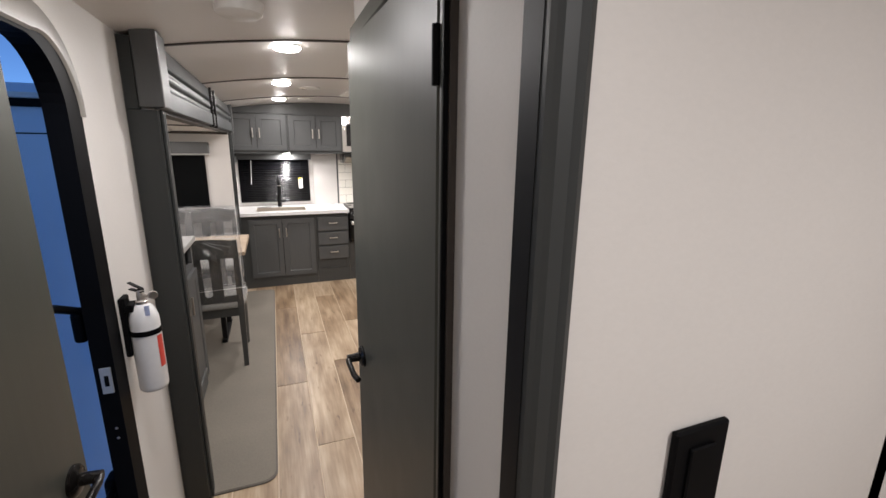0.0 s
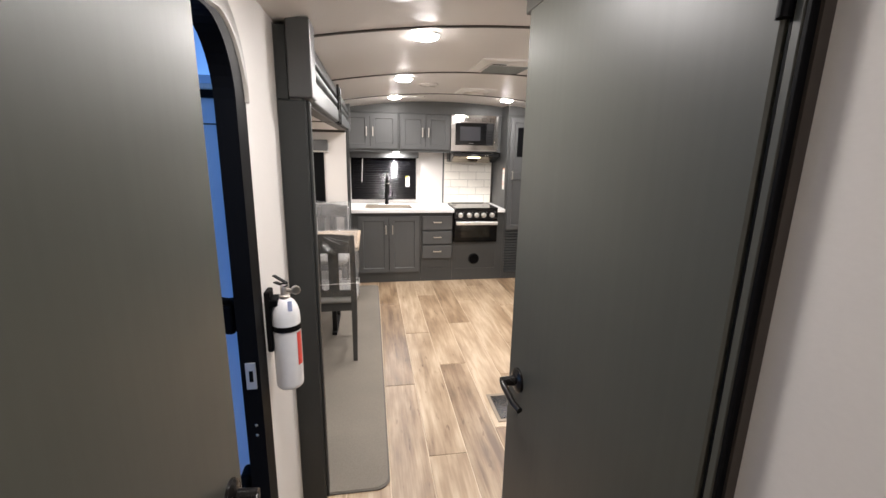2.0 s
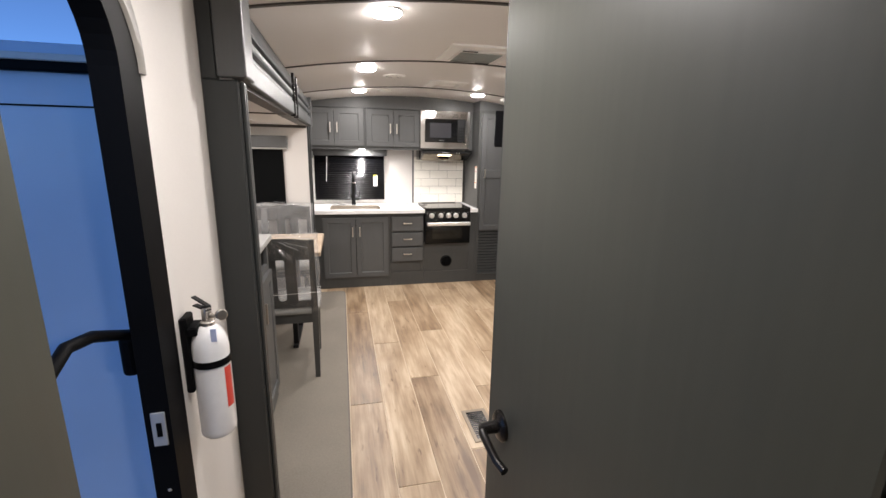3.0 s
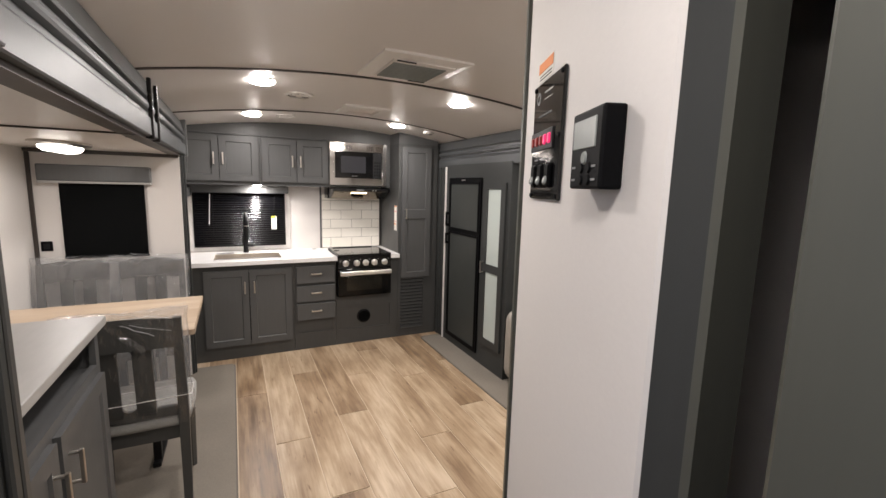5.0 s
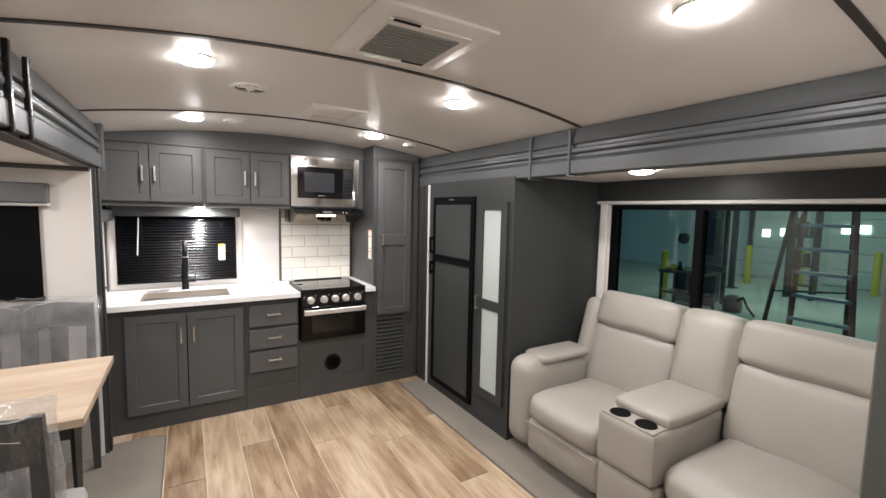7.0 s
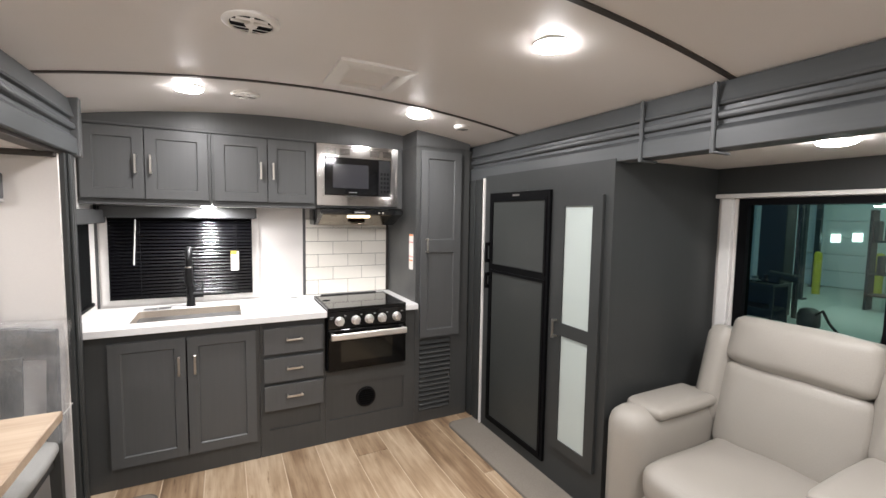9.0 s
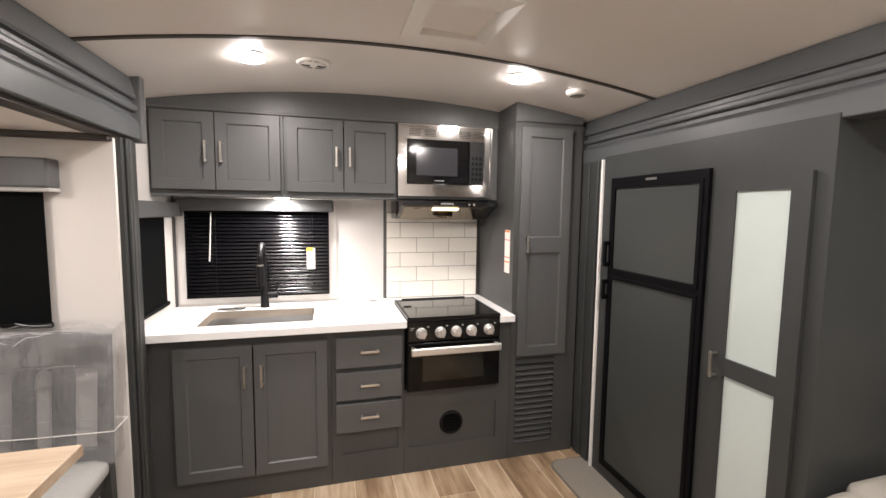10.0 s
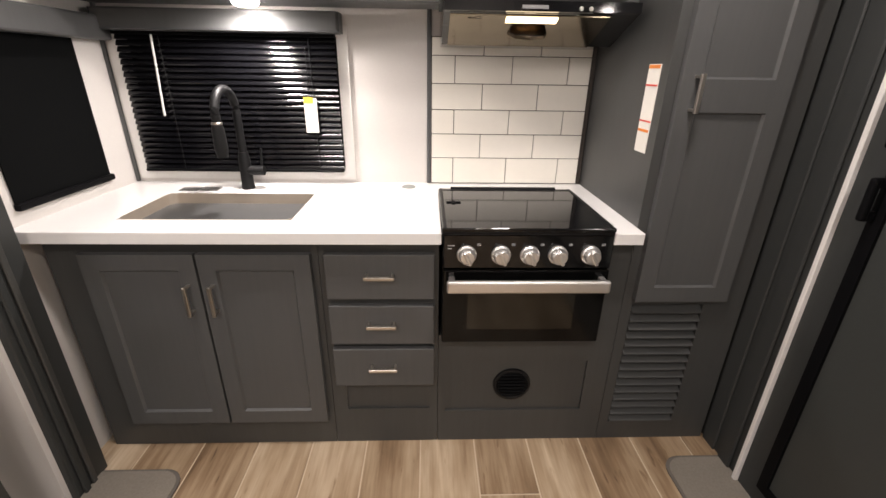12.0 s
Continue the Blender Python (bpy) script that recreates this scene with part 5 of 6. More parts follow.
# ---- sofa ----
sofa = thing("reclining_sofa", (2.55, 2.6, 0), "cream leather reclining sofa with a cup-holder console", "sofa")


def lean(x, z, a):
    """Tilts about a y axis through (x, z)."""
    return Matrix.Translation((x, 0, z)) @ pose(0, 0, 0, 0, a, 0) @ Matrix.Translation((-x, 0, -z))


part("base", box((2.20, 1.72, 0.09), (2.86, 3.50, 0.30), 0.03, 3), LEATHER, sofa)
for y in (1.80, 2.50, 2.70, 3.40):
    for x in (2.28, 2.72):
        part("foot", turned([(0, 0.012), (0.020, 0.012), (0.026, 0.10), (0, 0.10)], (x, y, 0), seg=14), MATTE, sofa, "short black foot")
for y0, y1 in ((3.315, 3.54), (1.62, 1.84)):
    arm = part("arm", pillow((2.10, y0, 0.055), (2.80, y1, 0.645), 0.095, 0.004, cuts=13), LEATHER, sofa, smooth=True)
    part("arm_pad", pillow((2.23, y0 - 0.008, 0.60), (2.68, y1 - 0.03, 0.664), 0.032, 0.006, cuts=11), LEATHER, arm, smooth=True)
for y0, y1 in ((2.752, 3.315), (1.84, 2.428)):
    seat = part("seat_cushion", pillow((2.08, y0 + 0.004, 0.28), (2.74, y1 - 0.004, 0.472), 0.075, 0.022, cuts=13, crease=0.006), LEATHER, sofa, smooth=True)
    foot = part("footrest", pillow((2.10, y0 + 0.006, 0.085), (2.25, y1 - 0.006, 0.305), 0.035, 0.010, cuts=11, crease=0.006), LEATHER, sofa, smooth=True)
    bk = lean(2.68, 0.45, 15)
    part("back_cushion", pillow((2.60, y0 + 0.004, 0.42), (2.80, y1 - 0.004, 0.836), 0.036, 0.016, cuts=13, m=bk, crease=0.006), LEATHER, sofa, smooth=True)
    part("head_cushion", pillow((2.585, y0, 0.832), (2.80, y1 - 0.002, 1.066), 0.042, 0.012, cuts=13, m=bk, crease=0.006), LEATHER, sofa, smooth=True)
    fm = bmesh.new()
    bmesh.ops.create_grid(fm, x_segments=10, y_segments=14, size=0.5)
    for v in fm.verts:
        v.co = Vector((2.092 - 0.006 * noise.noise(v.co * 9), (y0 + y1) / 2 + v.co.y * (y1 - y0 - 0.03), 0.175 + v.co.x * 0.22))
    film = part("plastic_film", fm, FILM, foot, "torn clear plastic film")
    yc = (y0 + y1) / 2
    for k in range(9):
        a, n = random.uniform(-1.1, 0.5), random.uniform(0.02, 0.06)
        u, w = yc + random.uniform(-0.14, 0.10), 0.17 + random.uniform(-0.03, 0.05)
        part("print_mark", tube([(2.083, u + n * q / 4 * math.cos(a), w + n * q / 4 * math.sin(a) + 0.006 * noise.noise((u * 40, q * 1.3, k))) for q in range(5)], 0.0011, 5), LCD, film)
    # pale tube draws the shine on the film's upper edge
    part("film_edge_glint", tube([(2.086 + 0.004 * noise.noise((q * 0.7, y0, 1.0)), y0 + 0.02 + (y1 - y0 - 0.04) * q / 14, 0.287 + 0.006 * noise.noise((q * 0.9, y0, 5.0))) for q in range(15)], 0.0022, 6), GLINT, film)
part("console", pillow((2.05, 2.432, 0.335), (2.66, 2.748, 0.596), 0.030, 0.003, cuts=11), LEATHER, sofa, smooth=True)
part("console_front", pillow((2.062, 2.436, 0.075), (2.66, 2.744, 0.338), 0.026, 0.006, cuts=11), LEATHER, sofa, "lower panel of the console", smooth=True)
con = part("console_top", box((2.062, 2.45, 0.588), (2.24, 2.73, 0.5985), 0.004, 2), LEATHER, sofa)
for y in (2.522, 2.662):
    # no hole is cut; a flat black disc gives its dark inside
    part("cup_holder", turned([(0, 0.0005), (0.044, 0.0008), (0.047, 0.0035), (0.050, 0.0)], (2.118, y, 0.6003)), BLACK, con, "flat black disc for the dark cup-holder hole", smooth=True)
part("console_lid", pillow((2.17, 2.436, 0.585), (2.68, 2.744, 0.650), 0.026, 0.008, cuts=11), LEATHER, sofa, "padded console lid", smooth=True)
part("console_back", pillow((2.59, 2.43, 0.58), (2.82, 2.75, 1.058), 0.055, 0.020, cuts=13, m=lean(2.68, 0.45, 15), crease=0.006), LEATHER, sofa, smooth=True)
part("back_shell", moved(box((2.76, 1.72, 0.28), (2.86, 3.40, 1.0), 0.03, 3), lean(2.68, 0.45, 13)), LEATHER, sofa)
for y0, y1 in ((3.30, 3.425),):
    part("wing", pillow((2.58, y0, 0.50), (2.84, y1, 1.0), 0.05, 0.006, m=lean(2.68, 0.45, 15)), LEATHER, sofa, smooth=True)

# sofa window
win3 = thing("window_3", (RX, 2.5, 0.95), "wide black-framed sliding window behind the sofa", "window", kind="structure")
part("window_frame", slab((1.55, 3.44), (0.92, 1.655), [(1.60, 2.785, 0.96, 1.622), (2.83, 3.395, 0.96, 1.622)], RX - 0.012, RX + 0.05, "yzx"), BLACK, win3)
for y0, y1 in ((1.60, 2.785), (2.83, 3.395)):
    pn = part("pane", box((RX + 0.020, y0, 0.96), (RX + 0.024, y1, 1.622)), GLASS, win3, "tinted window pane")
    pn.visible_shadow = False
part("upper_ledge", box((RX - 0.045, 1.505, 1.66), (RX - 0.001, 3.551, 1.682), 0.003), PLASTIC, win3, "white ledge over the window")
part("side_trim", box((RX - 0.03, 3.465, 0.9), (RX - 0.001, 3.525, 1.66), 0.003), PLASTIC, win3, "white side trim")
setting("window_header", box((RX - 0.03, 1.505, 1.684), (RX - 0.001, 3.551, 1.824)), DARKG, "dark grey header band over the sofa window", "trim")
# ---- dinette in the left slide-out ----
cab = thing("media_cabinet", (-0.6, 2.2, 0), "dark grey low cabinet with pale top and open shelf", "cabinet")
part("body", slab((1.66, 2.70), (0.02, 1.045), [(1.72, 2.66, 0.915, 1.03)], -0.345, -0.325, "yzx"), GREY, cab)
part("carcass", join(box((LX + 0.02, 1.66, 0.02), (-0.346, 2.70, 0.90)), box((LX + 0.02, 2.68, 0.90), (-0.346, 2.70, 1.045)), box((LX + 0.02, 1.66, 0.90), (-0.346, 1.68, 1.045))), GREY, cab)
part("shelf_back", box((-0.70, 1.68, 0.905), (-0.69, 2.68, 1.045)), BLACK, cab)
part("top", box((LX + 0.01, 1.645, 1.047), (-0.303, 2.745, 1.08), 0.004, 2), PALE, cab, "pale grey laminate top")
for y0, y1, hy in ((2.20, 2.67, 2.245), (1.70, 2.17, 2.125)):
    d = part("door", moved(shaker(y1 - y0, 0.76), pose(-0.325, y0, 0.12, 0, 0, 90)), GREY, cab)
    part("handle", moved(bar_handle(0.11), pose(-0.3055, hy, 0.70, 0, 0, 90)), NICKEL, d)

table = thing("dinette_table", (-0.55, 3.6, 0), "light oak dinette table with black steel leg", "table")
tt = part("tabletop", box((-1.06, 3.25, 0.80), (-0.052, 3.99, 0.832), 0.003), OAK, table)
part("edge_band", box((-0.0515, 3.252, 0.801), (-0.0495, 3.988, 0.831)), OAK, tt)
part("leg", join(box((-0.30, 3.80, 0.01), (-0.26, 3.84, 0.80), 0.004), box((-0.30, 3.42, 0.01), (-0.26, 3.46, 0.80), 0.004), box((-0.30, 3.42, 0.76), (-0.26, 3.84, 0.80), 0.004), box((-0.30, 3.38, 0.010), (-0.26, 3.88, 0.035), 0.004)), MATTE, table)
part("leg", join(box((-0.98, 3.80, 0.01), (-0.94, 3.84, 0.80), 0.004), box((-0.98, 3.42, 0.01), (-0.94, 3.46, 0.80), 0.004)), MATTE, table)


def chair(label):
    """A dining chair with its back at local y = 0 and its seat towards +y, still wrapped in plastic."""
    th = thing("dining_chair", (0, 0, 0), label, "chair", "dinette chairs")
    tilt = lambda z: -0.055 * max(0.0, (z - 0.5) / 0.55)
    for sx in (-1, 1):
        b = bmesh.new()
        prev = None
        for z, w in ((0.0, 0.016), (0.25, 0.019), (0.5, 0.021), (0.8, 0.019), (1.0, 0.016)):
            y = tilt(z) - 0.03 * max(0.0, (0.4 - z) / 0.4)
            ringv = [b.verts.new((sx * 0.203 + dx * w, y + dy * w, z)) for dx, dy in ((-1, -1), (1, -1), (1, 1), (-1, 1))]
            if prev:
                for i in range(4):
                    b.faces.new((prev[i], prev[(i + 1) % 4], ringv[(i + 1) % 4], ringv[i]))
            else:
                b.faces.new(ringv[::-1])
            prev = ringv
        b.faces.new(prev)
        part("leg", b, CHAIRW, th)
        part("leg", rod((sx * 0.19, 0.40, 0.0), (sx * 0.19, 0.40, 0.46), 0.016, 4, 0.024), CHAIRW, th)
    rail = bmesh.new()
    sect = []
    for i in range(13):
        x = -0.21 + 0.42 * i / 12
        bow = 0.022 * (1 - (x / 0.21) ** 2)
        y = tilt(0.99) - bow
        sect.append([rail.verts.new((x, y + dy, z)) for dy, z in ((-0.012, 0.875 - 0.01 * (x / 0.21) ** 2), (0.012, 0.875 - 0.01 * (x / 0.21) ** 2), (0.010, 0.99 + bow), (-0.012, 0.994 + bow))])
    for p, q in zip(sect, sect[1:]):
        for i in range(4):
            rail.faces.new((p[i], p[(i + 1) % 4], q[(i + 1) % 4], q[i]))
    rail.faces.new(sect[0][::-1])
    rail.faces.new(sect[-1])
    part("top_rail", rail, CHAIRW, th)
    part("lower_rail", box((-0.19, -0.014, 0.52), (0.19, 0.010, 0.57), 0.004), CHAIRW, th)
    for x in (-0.063, 0.063):
        part("splat", moved(box((x - 0.037, -0.007, 0.0), (x + 0.037, 0.007, 0.34), 0.003), pose(0, -0.012, 0.55, 5.5, 0, 0)), CHAIRW, th)
    for zb, up in ((0.878, 1), (0.572, -1)):
        bite = [(0.0305 * math.cos(k * math.pi / 8), zb - up * 0.03 + up * 0.03 * math.sin(k * math.pi / 8)) for k in range(9)]
        part("slot_end", extruded(bite + [(-0.0305, zb + up * 0.004), (0.0305, zb + up * 0.004)], tilt(zb) - 0.014 - (0.012 if up > 0 else 0.0), tilt(zb) + (-0.004 if up > 0 else 0.004)), CHAIRW, th)
    part("apron", slab((-0.2, 0.2), (0.0, 0.41), [(-0.17, 0.17, 0.03, 0.38)], 0.40, 0.465, "xyz"), CHAIRW, th)
    part("seat", pillow((-0.222, -0.01, 0.455), (0.222, 0.435, 0.525), 0.03, 0.012), SEAT, th, "grey fabric seat pad", smooth=True)
    # loose plastic bag over the backrest
    bag = bmesh.new()
    bmesh.ops.create_cube(bag, size=2)
    bmesh.ops.delete(bag, geom=[f for f in bag.faces if f.normal.z < -0.5], context="FACES")
    bmesh.ops.subdivide_edges(bag, edges=bag.edges[:], cuts=11, use_grid_fill=True)
    for v in bag.verts:
        n = v.co.copy()
        z = 0.775 + n.z * 0.262
        p = Vector((n.x * 0.246, tilt(z) - 0.018 + n.y * 0.052, z))
        p += 0.016 * noise.noise_vector(p * 9.0) + 0.006 * noise.noise_vector(p * 31.0)
        v.co = p
    bag.faces.index_update()
    front = [f for f in bag.faces if f.calc_center_median().y > tilt(f.calc_center_median().z) + 0.012]
    sheet = bag.copy()
    sheet.faces.ensure_lookup_table()
    bmesh.ops.delete(sheet, geom=[f for f in sheet.faces if f.index not in {g.index for g in front}], context="FACES")
    bmesh.ops.delete(bag, geom=front, context="FACES")
    wrap = part("plastic_wrap", bag, FILM, th, "crumpled clear plastic wrap")
    loop = [(0.247 * u, -0.033 + 0.060 * v, 0.645 + 0.006 * u) for u, v in ((-1, -1), (0, -1.1), (1, -1), (1, 1), (0, 1.1), (-1, 1), (-1, -1))]
    part("tie_cord", tube(loop, 0.0016, 6), PLASTIC, wrap, "thin white tie cord")
    # same bag as the clear back, with caught light in its colour
    part("front_sheet", sheet, HAZY, wrap, "front of the plastic wrap, whitened as if lit")
    # pale strands along the folds paint the glints of the wrap
    for k in range(12):
        side = -1 if k % 2 else 1
        x, z = random.uniform(-0.22, 0.22), random.choice((1.03, 1.035, 1.02, 1.0, random.uniform(0.55, 0.60)))
        a, n = random.choice((0.0, math.pi)) + random.uniform(-0.45, 0.45), random.uniform(0.05, 0.16)
        pts = []
        for i in range(6):
            u, w = x + n * i / 5 * math.cos(a), z + n * i / 5 * math.sin(a)
            u = max(-0.24, min(0.24, u))
            pts.append((u, tilt(w) - 0.018 + side * (0.058 + 0.008 * noise.noise((u * 14, w * 14, k))), w + 0.016 * noise.noise((u * 16, w * 16, 3.0 + k))))
        part("fold_glint", tube(pts, random.uniform(0.0005, 0.0013), 5), GLINT, wrap)
    return th


near = chair("dark grey wooden dining chair in plastic wrap beside the cabinet")
near.matrix_world = pose(-0.288, 2.935, 0.008)
far = copy_thing(near, pose(-0.418, 4.475, 0.008, 0, 0, 180))
tagged(far, "dark grey wooden dining chair in plastic wrap behind the table")
far = copy_thing(near, pose(-0.848, 4.475, 0.008, 0, 0, 180))
tagged(far, "dark grey wooden dining chair in plastic wrap behind the table")

win4 = thing("window_4", (-0.68, 4.64, 1.06), "slide-out end window covered by a black shade", "window", kind="structure")
part("pane", box((-0.90, 4.675, 1.06), (-0.46, 4.68, 1.54)), GLOSSY, win4)
sh = thing("roller_shade", (-0.68, 4.62, 1.03), "lowered black roller shade on the end wall window", "shade")
part("cloth", box((-0.930, 4.612, 1.045), (-0.433, 4.616, 1.575)), SHADE, sh)
part("hem_bar", box((-0.935, 4.607, 1.028), (-0.428, 4.622, 1.05), 0.004), BLACK, sh)
sv = thing("shade_valance", (-0.7, 4.6, 1.57), "dark grey padded valance with pale lower edge", "valance")
part("box", box((-1.03, 4.555, 1.582), (-0.385, 4.639, 1.695), 0.008, 2), GREY, sv)
part("lower_edge", box((-1.03, 4.560, 1.566), (-0.385, 4.639, 1.582), 0.003), PALE, sv)
outlet = thing("wall_outlet", (-1.03, 4.63, 1.12), "small black wall outlet on the end wall", "outlet")
part("plate", box((-1.065, 4.632, 1.085), (-1.0, 4.639, 1.155), 0.002), BLACK, outlet)
part("socket", box((-1.05, 4.629, 1.10), (-1.015, 4.633, 1.14), 0.002), MATTE, outlet)

# ---- outside the entry doorway ----
setting("ground", box((-60, -60, -1.0), (60, 60, -0.9)), CONC, "grey concrete ground outside", "ground")
ext_wall = thing("slide_out_exterior", (-0.75, 1.56, 0), "pale gelcoat outer end of the slide-out in blue daylight", "exterior wall", kind="structure")
part("skin", box((LX - 0.07, 1.545, -0.05), (XL - 0.071, 1.5795, 1.875), 0.003), GELCOAT, ext_wall)
part("seal_bar", box((LX - 0.08, 1.515, 1.795), (XL - 0.071, 1.5445, 1.822), 0.004), BLACK, ext_wall, "black strip for the shaded door gap bar")
part("pale_strip", box((LX - 0.08, 1.512, 1.8225), (XL - 0.071, 1.5445, 1.842), 0.003), PLASTIC, ext_wall, "pale strip over the seal bar")
part("seam", box((LX - 0.07, 1.542, 1.702), (XL - 0.071, 1.5448, 1.707)), BLACK, ext_wall)

# ---- workshop hall seen through the sofa window ----
setting("wall_workshop", slab((-12, 26), (-0.9, 6.5), [], 21.0, 21.2, "yzx"), HALLW, "pale workshop wall", "wall")
setting("wall_workshop_side", box((3.6, 25.8, -0.9), (21.0, 26.0, 6.5)), HALLW, "pale workshop side wall", "wall")
setting("wall_workshop_near", box((3.6, -12.0, -0.9), (21.0, -11.8, 6.5)), HALLW, "pale workshop side wall", "wall")
setting("ceiling_workshop", box((3.4, -12, 6.5), (21.2, 26, 6.6)), HALLW, "workshop ceiling", "ceiling")
PANE = material("lit_pane", (0.9, 0.95, 1), 0.4, emit=(0.85, 0.95, 1), power=6.0)
for y0, windows in ((8.2, ((9.5, 0.8), (8.88, 0.86))), (3.4, ((7.0, 1.05), (6.5, 1.08)))):
    gdoor = thing("garage_door", (20.9, y0 + 2, -0.9), "white sectional garage door with small lit windows", "garage door", "garage doors")
    for k in range(6):
        part("panel", box((20.86, y0, -0.88 + 0.62 * k), (20.99, y0 + 4.2, -0.28 + 0.62 * k), 0.01), PLASTIC, gdoor)
    for y, z in windows:
        part("window", box((20.83, y, z), (20.87, y + 0.27, z + 0.3)), PANE, gdoor, "bright window pane")
for x, y in ((12.8, 9.0), (18.4, 9.15), (20.0, 8.1), (19.5, 5.9)):
    bo = thing("bollard", (x, y, -0.9), "yellow steel safety bollard on the workshop floor", "bollard", "bollards")
    part("post", turned([(0, 0), (0.11, 0), (0.11, 1.35), (0.09, 1.42), (0, 1.45)], (x, y, -0.9), seg=16), YELLOW, bo, smooth=True)
lad = thing("step_ladder", (7.2, 3.6, -0.9), "tall orange fibreglass step ladder with aluminium steps", "ladder")
part("rail", tube([(7.0, 3.76, -0.9), (7.0, 3.64, 2.6)], 0.035, 4), LADR, lad)
part("rail", tube([(7.0, 3.06, -0.9), (7.0, 3.22, 2.6)], 0.035, 4), LADR, lad)
part("back_rail", tube([(7.1, 4.19, -0.9), (7.1, 3.70, 2.6)], 0.028, 4), DARKM, lad)
part("back_rail", tube([(8.3, 3.5, -0.9), (7.2, 3.26, 2.6)], 0.028, 4), DARKM, lad)
for k in range(11):
    z = -0.6 + 0.3 * k
    f = (z + 0.9) / 3.5
    part("step", box((6.95, 3.06 + 0.16 * f, z - 0.02), (7.06, 3.76 - 0.12 * f, z + 0.02), 0.004), ALU, lad, "aluminium step")
for k in range(3):
    z = -0.3 + 0.9 * k
    part("brace", rod((7.1, 4.19 - 0.14 * (z + 0.9), z), (8.3 - 0.31 * (z + 0.9), 3.5 - 0.07 * (z + 0.9), z), 0.014, 6), DARKM, lad)
bench = thing("workbench", (12.0, 7.9, -0.9), "dark steel workbench with tools", "workbench")
part("top", box((11.6, 7.25, 0.02), (12.4, 8.45, 0.09), 0.01), DARKM, bench)
part("shelf", box((11.65, 7.3, -0.55), (12.35, 8.4, -0.5)), DARKM, bench)
part("back_panel", box((12.36, 7.3, -0.85), (12.4, 8.4, 0.02)), DARKM, bench)
for x in (11.65, 12.3):
    for y in (7.27, 8.35):
        part("leg", box((x, y, -0.9), (x + 0.06, y + 0.06, 0.02)), DARKM, bench)
vise = thing("bench_vise", (12.0, 7.2, 0.09), "black bench vise at the end of the workbench", "vise")
part("body", join(box((11.85, 7.25, 0.085), (12.1, 7.5, 0.3), 0.04, 2), rod((11.95, 6.9, 0.24), (11.95, 7.5, 0.30), 0.09)), DARKM, vise)
for i, (y, h, r) in enumerate(((7.62, 0.20, 0.08), (7.84, 0.13, 0.11), (8.06, 0.24, 0.07), (8.26, 0.16, 0.09))):
    tool = thing("bench_tool", (12.0, y, 0.09), "small dark power tool on the workbench", "tool", "bench tools")
    part("body", turned([(0, 0), (r, 0), (r * 1.05, h * 0.3), (r * 0.6, h * 0.45), (r * 0.7, h * 0.9), (0, h)], (12.0, y, 0.0885), seg=12), (DARKM, LCD, BLACK, YELLOW)[i], tool, smooth=True)
    part("cord", tube([(11.9, y, 0.10), (11.75, y + 0.06, 0.10), (11.68, y + 0.02, 0.098)], 0.012, 6), BLACK, tool)
bag = thing("shop_vacuum", (12.6, 6.9, -0.9), "dark shop vacuum on the workshop floor", "vacuum")
part("tank", turned([(0, 0), (0.20, 0), (0.22, 0.06), (0.22, 0.30), (0.17, 0.40), (0.08, 0.44), (0, 0.44)], (12.6, 6.95, -0.9), seg=18), DARKM, bag, smooth=True)
part("hose", tube([(12.5, 6.8, -0.6), (12.35, 6.6, -0.45), (12.3, 6.45, -0.7), (12.3, 6.3, -0.87)], 0.03, 8), BLACK, bag, smooth=True)
mach = thing("steel_column", (13.6, 8.2, -0.9), "dark steel column with pipe beside the workbench", "column")
part("column", box((13.1, 7.76, -0.9), (13.6, 8.36, 6.5), 0.02), DARKM, mach)
part("pipe", tube([(13.3, 7.55, -0.9), (13.3, 7.55, 2.0), (13.5, 7.4, 2.6), (13.5, 7.4, 6.4)], 0.06), DARKM, mach)
for x, y in ((16.7, 8.9), (20.3, 9.95)):
    pole = thing("door_track", (x, y, -0.9), "dark upright steel track in the workshop", "track", "door tracks")
    part("rail", box((x - 0.08, y - 0.08, -0.9), (x + 0.08, y + 0.08, 4.6), 0.01), DARKM, pole)
    part("base_plate", box((x - 0.16, y - 0.16, -0.9), (x + 0.16, y + 0.16, -0.86), 0.005), DARKM, pole)
rack = thing("tool_rack", (16.5, 6.9, -0.9), "tall dark rack with hanging tools in the workshop", "rack")
part("frame", join(box((16.4, 6.55, -0.9), (16.8, 6.62, 1.9)), box((16.4, 7.2, -0.9), (16.8, 7.27, 1.9)), box((16.4, 6.55, 0.1), (16.8, 7.27, 0.16)), box((16.4, 6.55, 1.0), (16.8, 7.27, 1.06)), box((16.4, 6.55, -0.5), (16.8, 7.27, -0.44))), DARKM, rack)
for k in range(5):
    crate = thing("tool_crate", (16.6, 6.7 + 0.12 * k, 0.16), "dark crate on the workshop rack", "crate", "rack crates")
    part("body", box((16.42, 6.64 + 0.11 * k, 0.159 if k % 2 else 1.059), (16.75, 6.74 + 0.11 * k, (0.159 if k % 2 else 1.059) + 0.3 + 0.06 * k), 0.02), DARKM, crate)
wh = thing("wall_fan", (20.95, 13.1, 0.46), "dark round vent on the workshop wall", "vent")
part("disc", turned([(0, 0), (0.26, 0), (0.26, 0.08), (0.2, 0.11), (0, 0.11)], (20.998, 13.1, 0.5), (-1, 0, 0)), DARKM, wh, smooth=True)
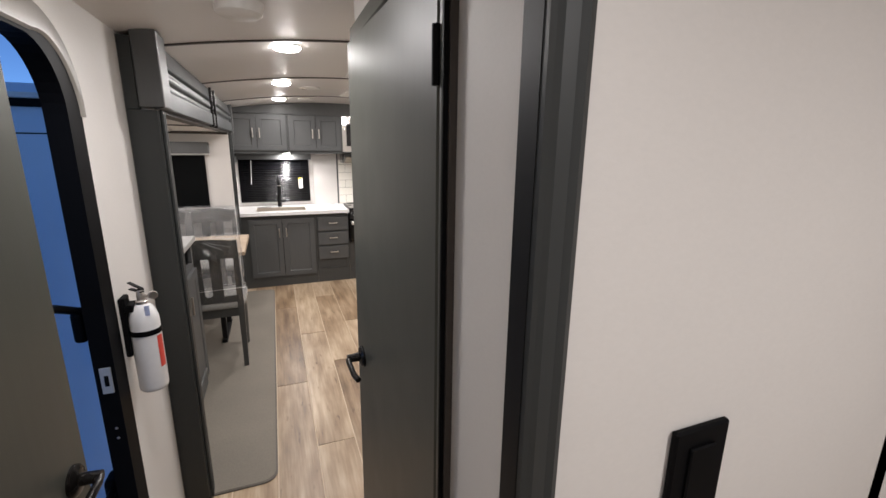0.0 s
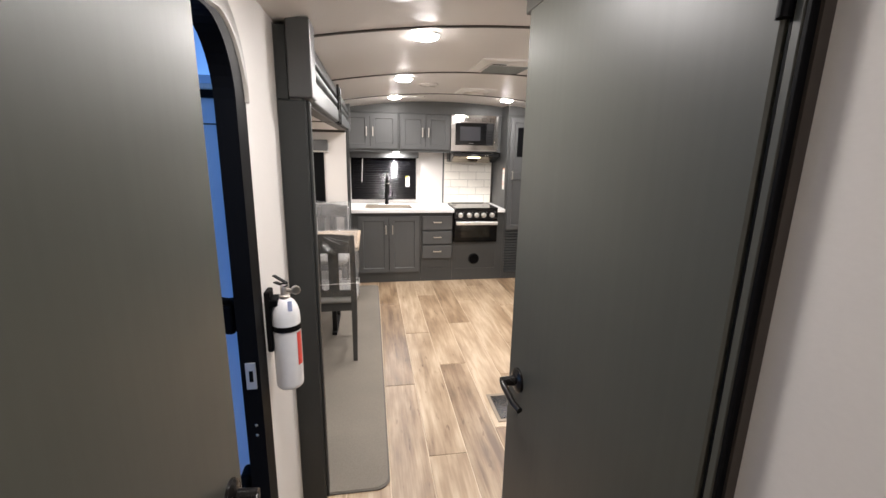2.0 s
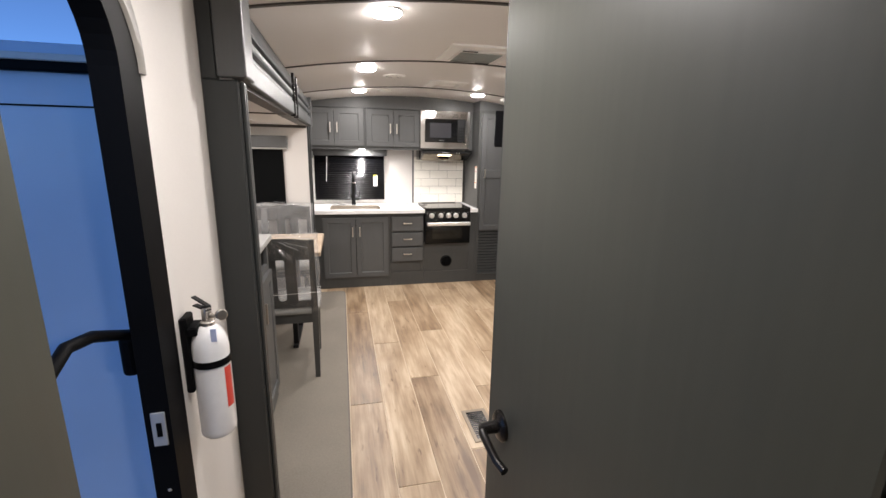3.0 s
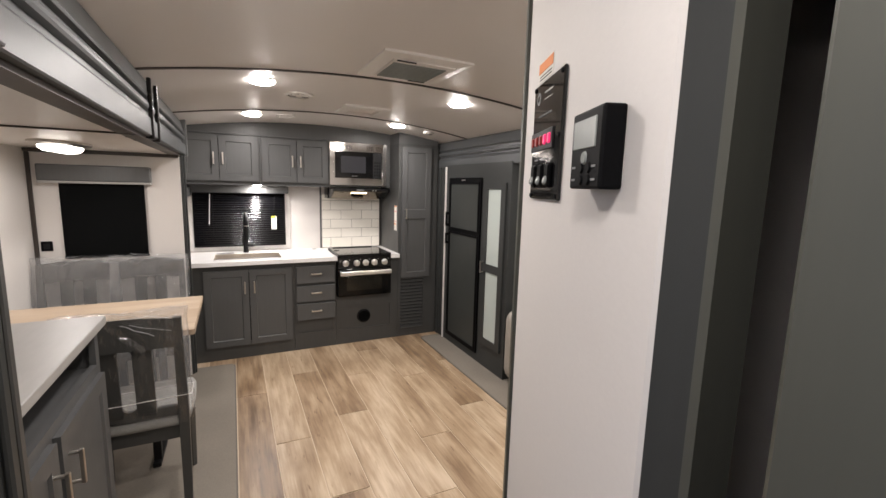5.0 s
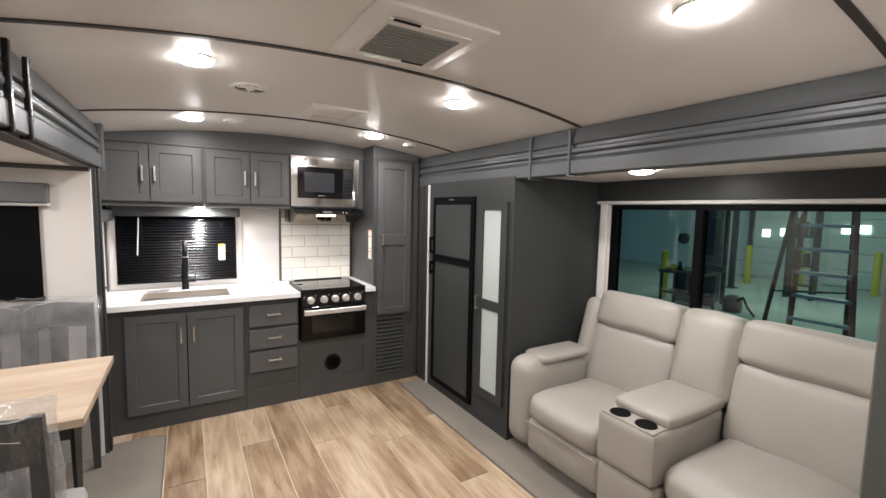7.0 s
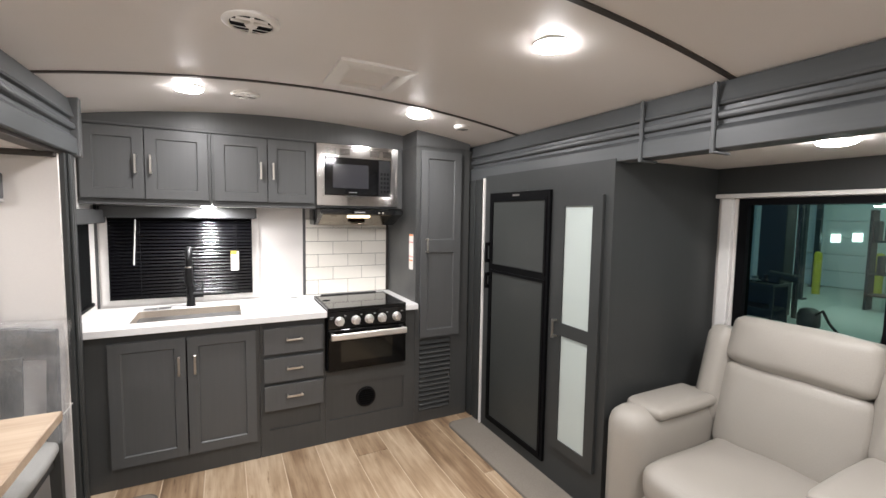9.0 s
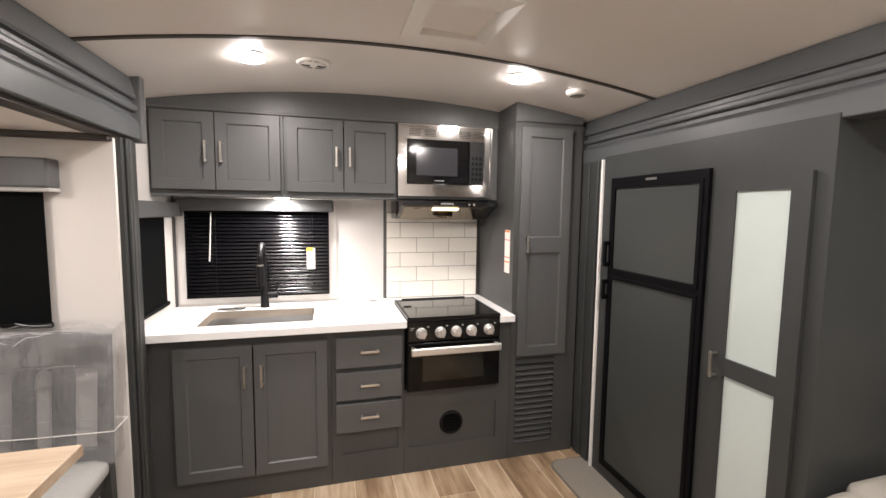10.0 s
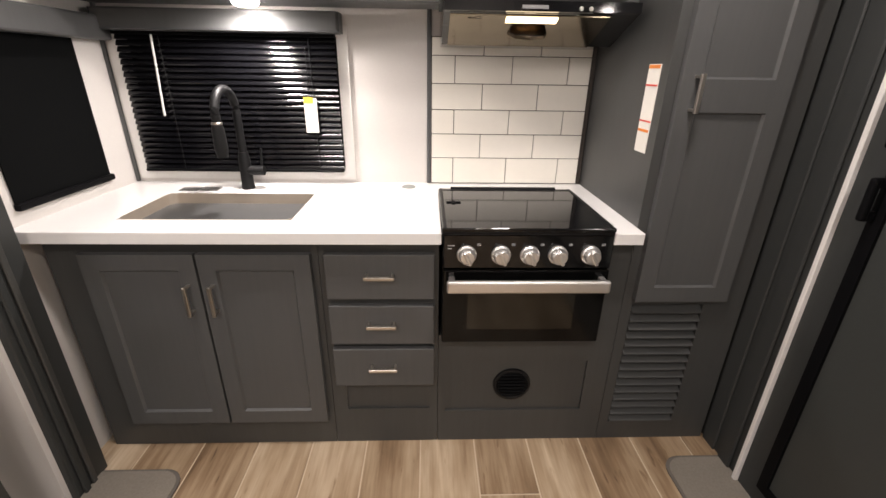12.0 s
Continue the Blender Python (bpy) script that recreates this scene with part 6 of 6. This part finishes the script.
for y, z in ((6.62, 1.96), (5.63, 2.0), (10.2, 2.6)):
    hl = thing("high_bay_lamp", (15, y, z), "bright workshop high-bay lamp", "ceiling light", "workshop lamps")
    part("shade", turned([(0.06, 0.42), (0.07, 0.2), (0.17, 0.0), (0.16, 0.0), (0.06, 0.18)], (15, y, z)), ALU, hl, smooth=True)
    part("bulb", turned([(0.155, 0.01), (0.1, -0.02), (0, -0.03)], (15, y, z)), GLOW, hl, smooth=True)
    part("cable", rod((15, y, z + 0.42), (15, y, 6.5), 0.015, 6), BLACK, hl)

# ---- pieces: floor planks and wall tiles ----
PW, PL, GAP = 0.213, 1.59, 0.003
JOINTS = (4.095, 3.36, 4.35, 3.55, 4.155, 4.655, 3.955, 3.332, 4.15)
LEFT, RIGHT = 0.128, 2.20
shared = {}


def plank(x0, x1, y0, y1):
    key = (round(x1 - x0, 4), round(y1 - y0, 4))
    if key not in shared:
        b = box((0, 0, -0.0035), (key[0], key[1], 0.0), 0.0008)
        shared[key] = bpy.data.meshes.new("plank")
        b.to_mesh(shared[key])
        b.free()
        shared[key].materials.append(PLANK)
    ob = new("plank", shared[key])
    ob.location, ob.parent = (x0, y0, 0), floor


for c in range(-4, 10):
    x0, x1 = LEFT + c * PW + GAP, LEFT + (c + 1) * PW - GAP
    if x1 < XL or x0 > RIGHT:
        continue
    x0, x1 = max(x0, XL - 0.06), min(x1, RIGHT)
    j = JOINTS[c % 9] + PL
    while j > -2.4:
        y0, y1 = max(j - PL, -2.4) + GAP, min(j, 5.45) - GAP
        if y1 - y0 > 0.02:
            plank(x0, x1, y0, y1)
        j -= PL

rows_z = [0.913, 1.024, 1.125, 1.224, 1.326, 1.431, 1.498]
tile_mesh = {}
for r, (z0, z1) in enumerate(zip(rows_z, rows_z[1:])):
    edges = [1.022] + [v for v in ([1.116, 1.349, 1.579] if r % 2 == 0 else [1.231, 1.462]) if v < 1.66] + [1.671]
    for x0, x1 in zip(edges, edges[1:]):
        key = (round(x1 - x0, 3), round(z1 - z0, 3))
        if key not in tile_mesh:
            b = box((0.0015, -0.006, 0.0015), (key[0] - 0.0015, 0, key[1] - 0.0015), 0.0015)
            tile_mesh[key] = bpy.data.meshes.new("tile")
            b.to_mesh(tile_mesh[key])
            b.free()
            tile_mesh[key].materials.append(TILE)
        ob = new("tile", tile_mesh[key])
        ob.location, ob.parent = (x0, YB - 0.0078, z0), splash
